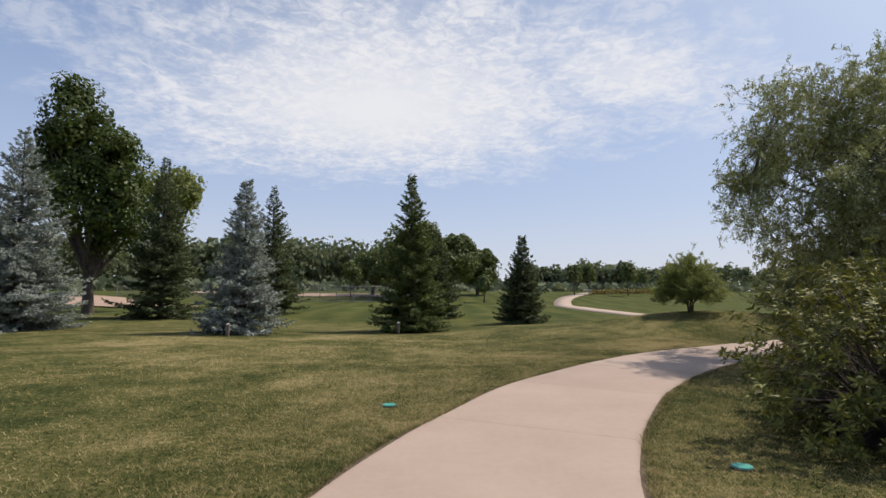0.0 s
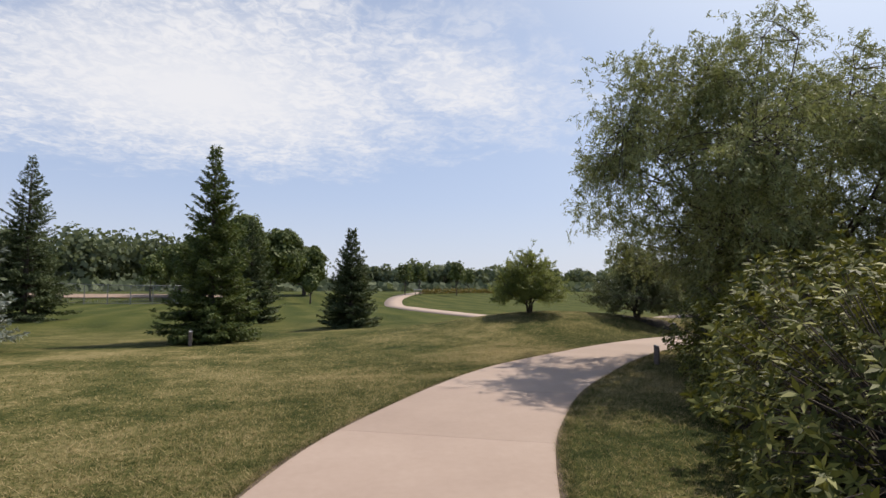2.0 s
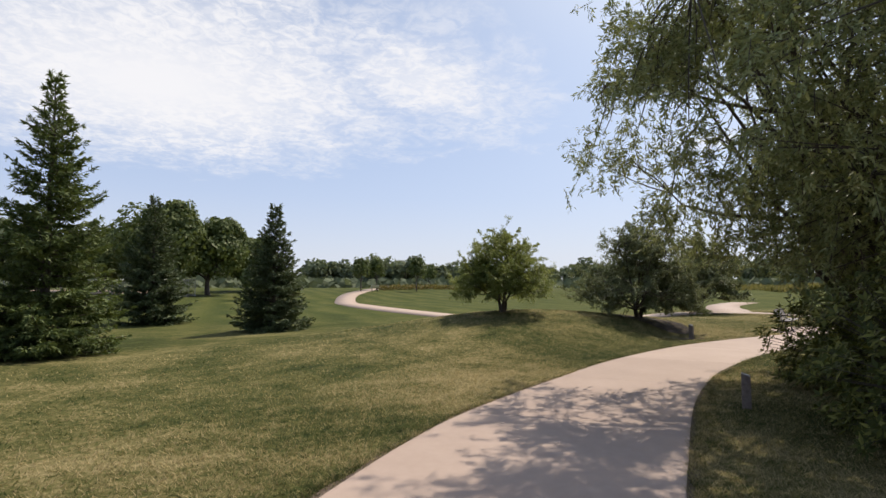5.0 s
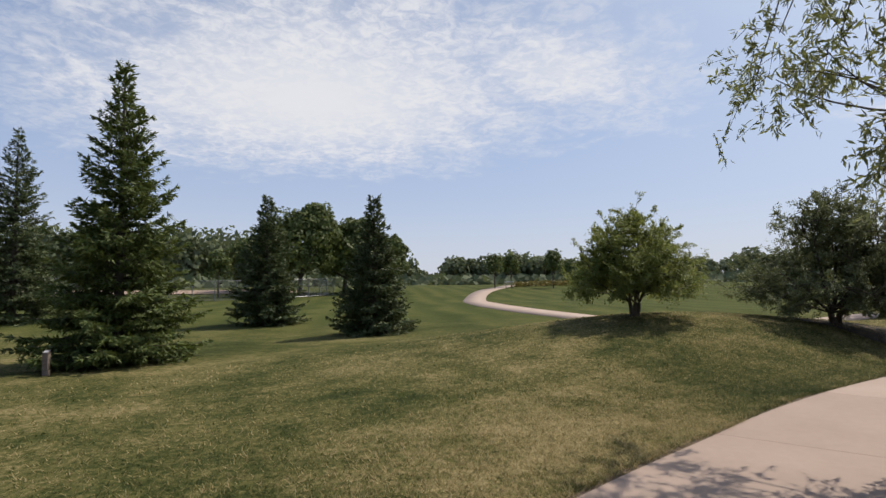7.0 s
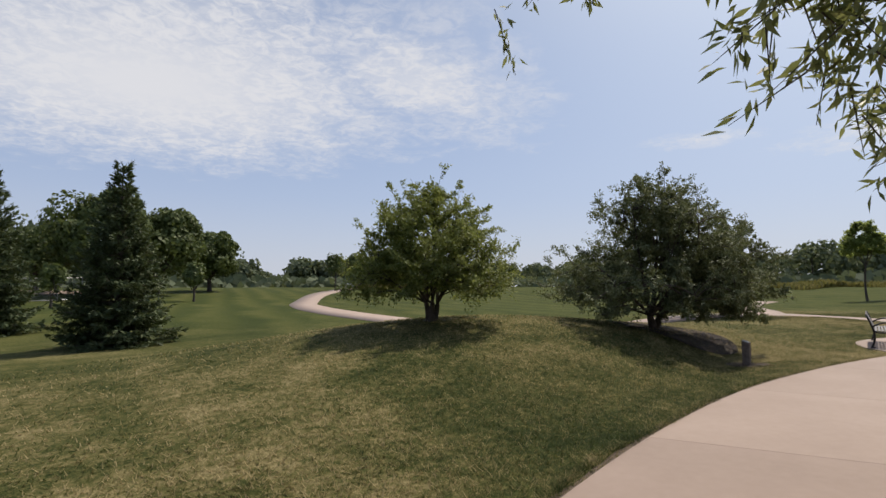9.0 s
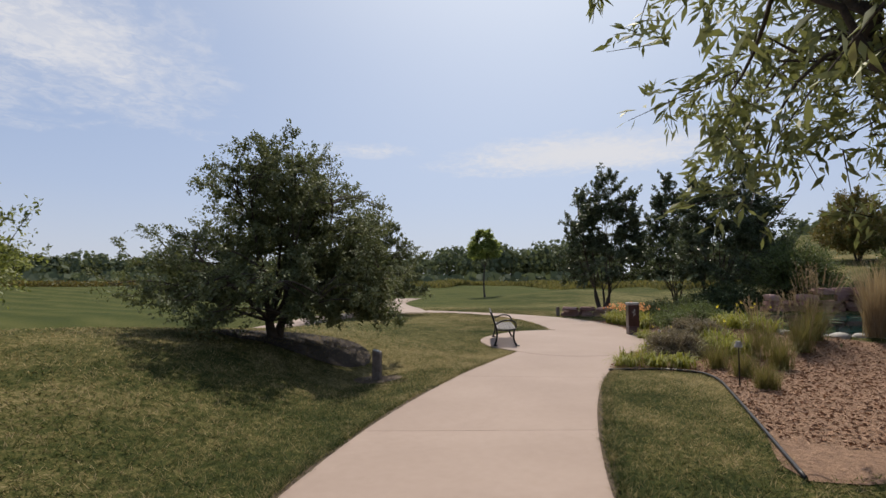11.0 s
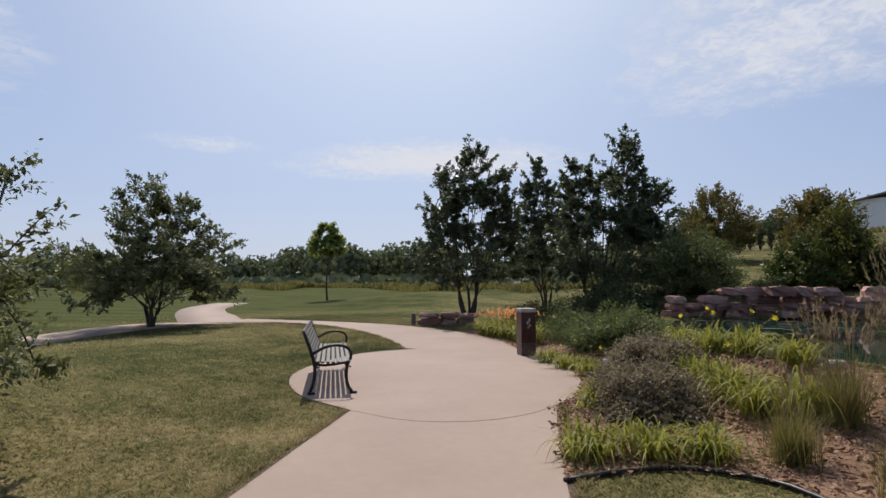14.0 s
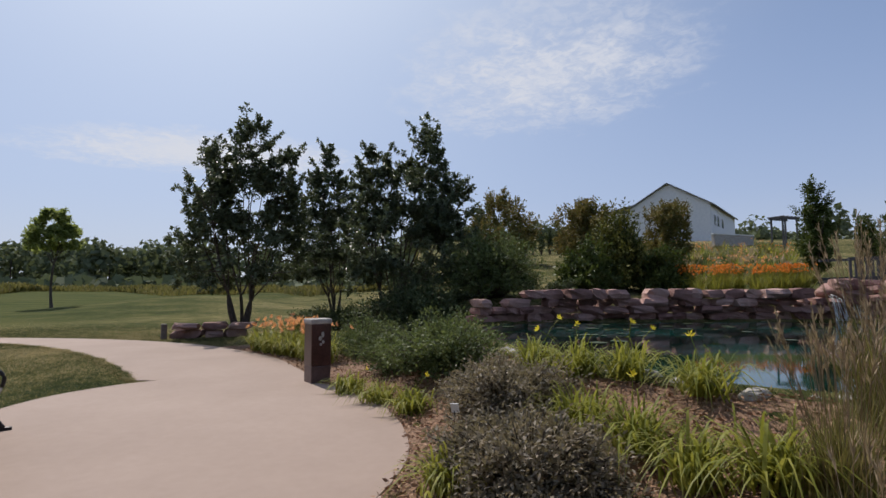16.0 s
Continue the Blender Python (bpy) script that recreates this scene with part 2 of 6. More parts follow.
def stone_material():
    m, t, b = material("red_quartzite")
    p = pos_node(t)
    rnd = t.nodes.new("ShaderNodeObjectInfo").outputs["Random"]
    a, c = noise_node(t, p, 3.0, 5, 0.65), noise_node(t, p, 28.0, 4, 0.6)
    f = math_node(t, "ADD", math_node(t, "MULTIPLY", rnd, 0.4), math_node(t, "ADD", math_node(t, "MULTIPLY", a, 0.45), math_node(t, "MULTIPLY", c, 0.25)))
    link(t, ramp_node(t, f, [(0.25, (0.15, 0.066, 0.052)), (0.5, (0.31, 0.165, 0.135)), (0.75, (0.48, 0.30, 0.25)), (0.95, (0.56, 0.43, 0.37))]), b.inputs["Base Color"])
    b.inputs["Roughness"].default_value = 0.8
    bump(t, b, math_node(t, "ADD", a, math_node(t, "MULTIPLY", c, 0.6)), 0.8, 0.05)
    return m


RED_STONE = stone_material()
PALE_STONE = plain_material("pale_stone", (0.24, 0.22, 0.20), (0.50, 0.46, 0.42), 6, 0.8, 0, 0.5, 0.03, 40)
WOOD_POST = plain_material("weathered_wood", (0.10, 0.075, 0.060), (0.26, 0.20, 0.165), 16, 0.85, 0, 0.6, 0.01, 90)
DARK_METAL = plain_material("dark_painted_iron", (0.012, 0.010, 0.010), (0.030, 0.026, 0.026), 20, 0.42, 0.3, 0.1, 0.002, 150)
SLAT = plain_material("weathered_slat", (0.085, 0.075, 0.072), (0.185, 0.165, 0.160), 18, 0.6, 0, 0.3, 0.004, 120)
GREY_PAINT = plain_material("grey_deck", (0.040, 0.040, 0.042), (0.085, 0.085, 0.088), 10, 0.7, 0, 0.2, 0.006, 80)
WHITE_WALL = plain_material("white_siding", (0.66, 0.67, 0.68), (0.80, 0.80, 0.80), 3, 0.6, 0, 0.1, 0.01, 30)
ROOF = plain_material("grey_shingles", (0.11, 0.105, 0.10), (0.24, 0.23, 0.22), 5, 0.9, 0, 0.5, 0.03, 30)
GLASS_DARK = plain_material("dark_glass", (0.02, 0.025, 0.03), (0.05, 0.06, 0.07), 2, 0.08, 0, 0.0, 0.001, 5)
SAND = plain_material("infield_sand", (0.26, 0.17, 0.12), (0.38, 0.27, 0.20), 0.5, 0.95, 0, 0.3, 0.02, 8)
TEAL = plain_material("teal_lid", (0.015, 0.19, 0.155), (0.035, 0.31, 0.255), 9, 0.5, 0, 0.1, 0.003, 60)
LILY_LEAF = leaf_material("daylily_leaves", (0.070, 0.084, 0.013), (0.200, 0.215, 0.038), (0.400, 0.370, 0.090), 0.5, 0.38)
TALL_GRASS = leaf_material("ornamental_grass", (0.052, 0.070, 0.018), (0.145, 0.148, 0.045), (0.330, 0.265, 0.125), 0.6, 0.3)
TAN_GRASS = leaf_material("tan_plumes", (0.16, 0.11, 0.07), (0.34, 0.25, 0.165), (0.52, 0.40, 0.29), 0.8, 0.25)
PURPLE_LEAF = leaf_material("purplish_leaves", (0.075, 0.066, 0.046), (0.200, 0.172, 0.125), (0.390, 0.310, 0.235), 0.55, 0.25)
SAGE_LEAF = leaf_material("sage_green_leaves", (0.032, 0.048, 0.018), (0.096, 0.126, 0.046), (0.210, 0.240, 0.105), 0.5, 0.3)
PETAL_ORANGE = leaf_material("orange_petals", (0.50, 0.10, 0.010), (0.80, 0.22, 0.025), (0.85, 0.36, 0.10), 0.5, 0.4)
PETAL_PEACH = leaf_material("peach_petals", (0.65, 0.22, 0.08), (0.80, 0.36, 0.17), (0.85, 0.50, 0.30), 0.5, 0.4)
PETAL_YELLOW = leaf_material("yellow_petals", (0.62, 0.42, 0.010), (0.80, 0.62, 0.03), (0.85, 0.75, 0.15), 0.5, 0.4)
FOAM = plain_material("falling_water", (0.45, 0.48, 0.50), (0.85, 0.87, 0.88), 12, 0.3, 0, 0.6, 0.03, 60)
PAD_LEAF = leaf_material("lily_pads", (0.02, 0.035, 0.015), (0.045, 0.065, 0.028), (0.10, 0.11, 0.06), 0.4, 0.1)
BARK = plain_material("bark", (0.035, 0.026, 0.020), (0.12, 0.095, 0.075), 9, 0.9, 0, 0.9, 0.03)
SPRUCE_GREEN = leaf_material("spruce_needles", (0.024, 0.042, 0.013), (0.080, 0.110, 0.032), (0.190, 0.220, 0.070), 0.6, 0.16)
SPRUCE_BLUE = leaf_material("blue_spruce_needles", (0.090, 0.108, 0.096), (0.250, 0.280, 0.258), (0.470, 0.500, 0.465), 0.6, 0.10)
SPRUCE_DARK = leaf_material("dark_spruce_needles", (0.024, 0.040, 0.018), (0.072, 0.096, 0.042), (0.165, 0.190, 0.090), 0.6, 0.14)
LEAF_OAK = leaf_material("dark_leaves", (0.022, 0.038, 0.010), (0.058, 0.086, 0.022), (0.130, 0.155, 0.044), 0.45, 0.25)
LEAF_CRAB = leaf_material("crabapple_leaves", (0.052, 0.074, 0.018), (0.160, 0.190, 0.056), (0.330, 0.345, 0.125), 0.5, 0.36)
LEAF_YOUNG = leaf_material("young_light_leaves", (0.10, 0.135, 0.04), (0.22, 0.26, 0.09), (0.36, 0.39, 0.16), 0.5, 0.62)
LEAF_CRAB_GREY = leaf_material("greyish_leaves", (0.044, 0.056, 0.026), (0.125, 0.142, 0.066), (0.285, 0.300, 0.165), 0.6, 0.2)
LEAF_WILLOW = leaf_material("willow_leaves", (0.070, 0.086, 0.036), (0.215, 0.240, 0.100), (0.420, 0.425, 0.205), 0.55, 0.22)
LEAF_SHRUB = leaf_material("shrub_leaves", (0.016, 0.024, 0.006), (0.064, 0.076, 0.016), (0.350, 0.330, 0.085), 0.6, 0.12)
LEAF_BIRCH = leaf_material("glossy_dark_leaves", (0.028, 0.042, 0.023), (0.080, 0.102, 0.056), (0.200, 0.225, 0.140), 0.36, 0.22)
LEAF_REDDISH = leaf_material("reddish_leaves", (0.045, 0.065, 0.018), (0.130, 0.145, 0.044), (0.290, 0.185, 0.078), 0.5, 0.3)
# distance haze is put into this leaf colour: paler, greyer green
LEAF_HAZED = leaf_material("far_hazed_leaves", (0.080, 0.100, 0.058), (0.125, 0.148, 0.084), (0.180, 0.200, 0.115), 0.8, 0.25)
LEAF_SHADE = leaf_material("shade_tree_leaves", (0.040, 0.058, 0.018), (0.095, 0.122, 0.040), (0.180, 0.205, 0.075), 0.6, 0.25)


# ---- mesh helpers ----
def quad_mesh(name, v, f):
    """A mesh from arrays of corners (n, 3) and faces (m, 4)."""
    me = bpy.data.meshes.new(name)
    v, f = np.asarray(v, np.float32), np.asarray(f, np.int32)
    me.vertices.add(len(v))
    me.vertices.foreach_set("co", v.ravel())
    me.loops.add(f.size)
    me.loops.foreach_set("vertex_index", f.ravel())
    me.polygons.add(len(f))
    me.polygons.foreach_set("loop_start", np.arange(0, f.size, f.shape[1], dtype=np.int32))
    me.update(calc_edges=True)
    return me


def obj(name, me, mat, parent=None, label="", smooth=False):
    ob = new(name, me)
    if mat is not None:
        me.materials.clear()
        me.materials.append(mat)
    if smooth:
        me.shade_smooth()
    if parent is not None:
        ob.parent = parent
    if label:
        ob["label"] = label
    return ob


def part(name, bm, mat, parent, label="", smooth=False):
    me = bpy.data.meshes.new(name)
    bm.to_mesh(me)
    bm.free()
    return obj(name, me, mat, parent, label, smooth)


def thing(name, place, label, category, group="", kind=""):
    e = new(name)
    e.empty_display_size = 0.2
    e.matrix_world = place if isinstance(place, Matrix) else Matrix.Translation(place)
    return tagged(e, label, category, group, kind)


def unit(v):
    return v / np.maximum(np.linalg.norm(v, axis=-1, keepdims=True), 1e-9)


def leaf_arrays(rng, p, d, length, width, fold=0.25, face=None, loose=0.55):
    """Pointed leaves at p along d: four corners each; they lie across face where it is given, else at random."""
    n = len(p)
    d = unit(d)
    across = rng.normal(size=(n, 3)) if face is None else unit(np.asarray(face, float)) + rng.normal(0, loose, (n, 3))
    s = unit(np.cross(d, across))
    u = np.cross(s, d)
    ln, wd = np.broadcast_to(length, n)[:, None], np.broadcast_to(width, n)[:, None]
    a, tip = p, p + d * ln
    mid = p + d * ln * 0.45 + u * wd * fold
    v = np.stack([a, mid + s * wd * 0.5, tip, mid - s * wd * 0.5], 1).reshape(-1, 3)
    return v, np.arange(4 * n).reshape(-1, 4)


def puff_arrays(rng, p, normal, size):
    """Ragged leaf clusters, one four-cornered patch each, lying across their normals."""
    n = len(p)
    nn = unit(unit(normal) + rng.normal(0, 0.45, (n, 3)))
    s = unit(np.cross(nn, rng.normal(size=(n, 3))))
    t = np.cross(nn, s)
    size = np.broadcast_to(size, n)[:, None]
    k = rng.uniform(0.35, 0.75, (4, n, 1))
    v = np.stack([p + s * size * k[0], p + t * size * k[1] - nn * size * 0.12, p - s * size * k[2], p - t * size * k[3] - nn * size * 0.12], 1).reshape(-1, 3)
    return v, np.arange(4 * n).reshape(-1, 4)


def billow(rng, centre, radii, blobs, per, low=-0.45, swell=0.42):
    """Places and outward ways of leaf clusters on a crown of many rounded bosses."""
    radii = np.asarray(radii, float)
    d = unit(rng.normal(size=(blobs, 3)))
    d[:, 2] = np.where(d[:, 2] < low, -d[:, 2], d[:, 2])
    heart = np.asarray(centre) + d * radii * rng.uniform(0.5, 0.82, (blobs, 1))
    r = swell * radii.min() * rng.uniform(0.7, 1.25, (blobs, 1, 1))
    w = unit(rng.normal(size=(blobs, per, 3)))
    p = heart[:, None] + w * r * rng.uniform(0.75, 1.08, (blobs, per, 1))
    n = unit(w + 0.5 * d[:, None])
    return p.reshape(-1, 3), n.reshape(-1, 3)


def leaf_mesh(name, *sets):
    vs, fs, k = [], [], 0
    for v, f in sets:
        vs.append(v)
        fs.append(f + k)
        k += len(v)
    return quad_mesh(name, np.concatenate(vs), np.concatenate(fs))


def tube_arrays(pts, radii, sides=6):
    pts = np.asarray(pts, float)
    tang = unit(np.gradient(pts, axis=0))
    ref = np.where(np.abs(tang[:, 2:3]) > 0.9, [[1.0, 0, 0]], [[0, 0, 1.0]])
    a = unit(np.cross(tang, ref))
    b = np.cross(tang, a)
    ang = np.linspace(0, 2 * math.pi, sides, endpoint=False)
    ring = a[:, None] * np.cos(ang)[None, :, None] + b[:, None] * np.sin(ang)[None, :, None]
    v = (pts[:, None] + ring * np.asarray(radii, float)[:, None, None]).reshape(-1, 3)
    n = len(pts)
    i, j = np.meshgrid(np.arange(n - 1), np.arange(sides), indexing="ij")
    f = np.stack([i * sides + j, i * sides + (j + 1) % sides, (i + 1) * sides + (j + 1) % sides, (i + 1) * sides + j], -1).reshape(-1, 4)
    return v, f


def curve_points(a, b, bend, n=6):
    """From a to b, pushed by bend in the middle."""
    u = np.linspace(0, 1, n)[:, None]
    return np.asarray(a) * (1 - u) + np.asarray(b) * u + np.asarray(bend) * (4 * u * (1 - u))


# ---- plan: edges of the walk, in metres ----
LEFT = [(-2.1, -14), (-2.2, -6), (-2.0, 0), (-1.6, 3.2), (-1.18, 5.5), (-0.45, 7.7), (0.25, 9.3), (1.35, 11.6), (2.75, 13.6), (4.4, 15.65), (6.2, 17.55), (8.0, 18.95), (9.9, 20.25), (11.6, 21.4), (14.0, 22.75), (16.9, 24.05), (20.0, 25.02), (22.2, 25.5), (24.4, 25.9)]
RIGHT = [(1.3, -14), (1.2, -6), (1.3, 0), (1.6, 3.0), (2.1, 5.5), (2.65, 7.1), (3.3, 8.6), (4.35, 10.6), (5.15, 11.8), (6.75, 13.85), (8.5, 15.55), (10.3, 17.2), (12.0, 18.55), (13.8, 19.75), (16.4, 21.1), (19.1, 22.15), (21.6, 22.88), (23.3, 23.22), (25.45, 23.54)]
PAD_X, PAD_Y, PAD_RX, PAD_RY = 27.3, 26.0, 2.9, 2.4
PAD = [(24.4, 25.88), (24.15, 25.1), (24.3, 24.4), (24.77, 23.87), (25.5, 23.53), (26.4, 23.33), (27.4, 23.38), (28.5, 23.62), (29.5, 24.1), (30.4, 24.75), (31.0, 26.2), (30.9, 27.6), (29.6, 28.45), (27.9, 28.5), (26.4, 28.1), (25.1, 27.1)]
OUTER = [(30.4, 24.7), (32.3, 25.5), (34.4, 26.6), (37.4, 29.3), (39.4, 33.0), (40.3, 37.0), (40.6, 40.2)]
INNER = [(31.0, 27.9), (32.6, 29.0), (34.5, 30.5), (36.6, 32.7), (38.0, 35.0), (38.4, 37.4), (37.0, 39.2)]


def spline(pts, n):
    """Even points along a smooth line through pts."""
    p = np.asarray(pts, float)
    q = np.concatenate([[2 * p[0] - p[1]], p, [2 * p[-1] - p[-2]]])
    out = []
    for k in range(len(p) - 1):
        a, b, c, d = q[k:k + 4]
        u = np.linspace(0, 1, 24, endpoint=False)[:, None]
        out.append(0.5 * (2 * b + (c - a) * u + (2 * a - 5 * b + 4 * c - d) * u**2 + (3 * b - 3 * c + d - a) * u**3))
    out = np.concatenate(out + [p[-1:]])
    s = np.concatenate([[0], np.cumsum(np.linalg.norm(np.diff(out, axis=0), axis=1))])
    w = np.linspace(0, s[-1], n)
    return np.stack([np.interp(w, s, out[:, 0]), np.interp(w, s, out[:, 1])], 1)


def strip_distance(x, y, line):
    """Distance of places to a line."""
    best = np.full(np.shape(x), 1e9)
    for (ax, ay), (bx, by) in zip(line[:-1], line[1:]):
        dx, dy = bx - ax, by - ay
        u = np.clip(((x - ax) * dx + (y - ay) * dy) / (dx * dx + dy * dy + 1e-9), 0, 1)
        best = np.minimum(best, np.hypot(x - ax - u * dx, y - ay - u * dy))
    return best


MID = (spline(LEFT, 60) + spline(RIGHT, 60)) / 2
MID2 = np.concatenate([[(PAD_X, PAD_Y)], (spline(OUTER, 20) + spline(INNER, 20)) / 2])
POND_LEVEL = 0.56
POND = [(29.6, 21.7), (28.1, 21.3), (27.2, 20.9), (26.5, 20.5), (26.0, 20.1), (25.7, 19.4), (25.9, 17.5), (27.0, 14.5), (29.5, 11.0), (33.0, 9.6), (36.2, 9.6), (37.1, 10.6), (37.3, 12.5), (37.5, 15.0), (37.6, 18.0), (37.3, 20.2), (36.0, 21.6), (33.6, 21.9), (31.5, 21.9)]


def inside(x, y, poly):
    c = np.zeros(np.shape(x), bool)
    for (ax, ay), (bx, by) in zip(poly, poly[1:] + poly[:1]):
        c ^= ((ay > y) != (by > y)) & (x < (bx - ax) * (y - ay) / (by - ay + 1e-12) + ax)
    return c


def bell(x, y, cx, cy, rx, ry, turn=0.0):
    c, s = math.cos(radians(turn)), math.sin(radians(turn))
    u, v = ((x - cx) * c + (y - cy) * s) / rx, ((y - cy) * c - (x - cx) * s) / ry
    return np.exp(-(u * u + v * v))


def smooth(a, b, v):
    u = np.clip((v - a) / (b - a), 0, 1)
    return u * u * (3 - 2 * u)


def height(x, y):
    """The ground's height."""
    x, y = np.asarray(x, float), np.asarray(y, float)
    z = 0.98 * bell(x, y, 14.4, 30.0, 7.2, 5.0, 12) + 0.22 * bell(x, y, 23.5, 33.0, 5.5, 3.0, 30) - 0.6 * bell(x, y, 24.0, 41.0, 7.0, 3.4) - 0.48 * bell(x, y, 0, 39, 11, 13)
    z = z + 0.32 * bell(x, y, 28, 19.5, 6, 4.5) + 0.25 * bell(x, y, 35, 25.0, 5, 3)
    bank = smooth(37.4, 38.3, x) * smooth(23.6, 21.0, y)
    z = z * (1 - bank) + bank * (1.38 + 0.12 * np.clip(x - 40, 0, 45))
    z = z + 1.0 * bell(x, y, 66, 40, 14, 9, 20)
    far = np.hypot(x - 15, y - 20)
    z = z + 1.5 * smooth(50, 110, far) + 0.10 * np.sin(x * 0.19 + 1.0) * np.cos(y * 0.16) * smooth(2, 9, strip_distance(x, y, MID))
    keep = np.minimum(strip_distance(x, y, MID) - 1.6, np.minimum(strip_distance(x, y, MID2) - 1.3, np.hypot((x - PAD_X) / PAD_RX, (y - PAD_Y) / PAD_RY) * 2.8 - 2.8))
    z = z * smooth(-0.05, 3.2, keep)
    z = z - 0.27 * bell(x, y, 19.9, 27.0, 2.2, 0.9, 20)
    pond = inside(x, y, POND)
    edge = strip_distance(x, y, POND + POND[:1])
    z = np.where(pond, POND_LEVEL + 0.08 - 0.75 * smooth(0, 1.6, edge), np.where(edge < 2.0, z * smooth(0, 2.0, edge) + (POND_LEVEL + 0.08) * (1 - smooth(0, 2.0, edge)), z))
    return z


def ground_at(x, y):
    return float(height(np.array([x]), np.array([y]))[0])


def make_ground():
    def axis(lo, hi, step):
        core = np.arange(lo, hi + 1e-6, step)
        out = step * 1.22 ** np.arange(1, 44)
        out = np.cumsum(out)
        out = out[out < 4200]
        return np.concatenate([lo - out[::-1], core, hi + out])

    xs, ys = axis(-14, 56, 0.5), axis(-8, 62, 0.5)
    gx, gy = np.meshgrid(xs, ys, indexing="ij")
    gz = height(gx, gy)
    n, m = gx.shape
    v = np.stack([gx, gy, gz], -1).reshape(-1, 3)
    i, j = np.meshgrid(np.arange(n - 1), np.arange(m - 1), indexing="ij")
    f = np.stack([i * m + j, (i + 1) * m + j, (i + 1) * m + j + 1, i * m + j + 1], -1).reshape(-1, 4)
    ob = obj("ground", quad_mesh("ground", v, f), LAWN, smooth=True)
    tagged(ob, "mown park lawn, green with dry straw patches", "lawn", kind="structure")


make_ground()


# ---- the walk of concrete ----
def slab(name, loop, parent, lift=0.018, deep=0.12):
    """A concrete panel over a closed outline of (x, y), its top edge a little rounded."""
    loop = [Vector((x, y)) for x, y in loop]
    mid = sum(loop, Vector((0, 0))) / len(loop)
    bm = bmesh.new()
    rings = []
    for inset, dz in ((0.0015, -deep), (0.0015, -0.005), (0.005, 0.0)):
        ring = []
        for p in loop:
            q = p + (mid - p).normalized() * inset
            ring.append(bm.verts.new((q.x, q.y, ground_at(q.x, q.y) + lift + dz)))
        rings.append(ring)
    for a, b in zip(rings[:-1], rings[1:]):
        for k in range(len(loop)):
            bm.faces.new((a[k], a[(k + 1) % len(loop)], b[(k + 1) % len(loop)], b[k]))
    bm.faces.new(rings[-1])
    bmesh.ops.recalc_face_normals(bm, faces=bm.faces[:])
    return part(name, bm, CONCRETE, parent)


def strip_slabs(a, b, count, parent, per=5):
    n = count * per
    a, b = spline(a, n + 1), spline(b, n + 1)
    for k in range(count):
        s = slice(k * per, (k + 1) * per + 1)
        slab("slab", [tuple(p) for p in a[s]] + [tuple(p) for p in b[s][::-1]], parent)


walkway = thing("path", (0, 0, 0), "curving pinkish beige concrete footpath with sawn joints", "path", kind="structure")
strip_slabs(LEFT, RIGHT, 14, walkway, 8)
slab("round_slab", [tuple(p) for p in spline(PAD + PAD[:1], 61)[:-1]], walkway, 0.022)
strip_slabs(OUTER, INNER, 5, walkway)


def far_path(name, line, width):
    p = spline(line, 260)
    t = unit(np.gradient(p, axis=0))
    s = np.stack([-t[:, 1], t[:, 0]], 1) * np.broadcast_to(width, len(line)).mean() / 2
    a, b = p + s, p - s
    v = np.concatenate([np.column_stack([a, height(a[:, 0], a[:, 1]) + 0.03]), np.column_stack([b, height(b[:, 0], b[:, 1]) + 0.03])])
    v = np.concatenate([v, v - [0, 0, 0.3]])
    n = len(p)
    k = np.arange(n - 1)
    f = np.concatenate([np.stack([k, k + 1, n + k + 1, n + k], 1), np.stack([k + 1, k, 2 * n + k, 2 * n + k + 1], 1), np.stack([n + k, n + k + 1, 3 * n + k + 1, 3 * n + k], 1)])
    ob = obj(name, quad_mesh(name, v, f), CONCRETE)
    tagged(ob, "pale concrete footpath winding across the lawn", "path", kind="structure")


far_path("path_far", [(37.5, 39.2), (33, 40.4), (25.5, 40.2), (21, 41.4), (18.6, 44.2), (17.0, 47.4), (15.8, 54), (15.6, 62), (17.2, 76), (22, 95), (32, 118), (48, 140)], 2.6)
far_path("path_branch", [(37.6, 39.5), (40, 42.0), (44.5, 46.5), (49.5, 50.8), (54, 53.6), (60, 57)], 2.8)


# ---- trees ----
def place_of(x, y, sink=0.05):
    return (x, y, ground_at(x, y) - sink)


def tree_parts(root, trunk_sets, leaf_sets, bark, leaf):
    obj("trunk", leaf_mesh("trunk", *trunk_sets), bark, root, smooth=True)
    obj("crown", leaf_mesh("crown", *leaf_sets), leaf, root)


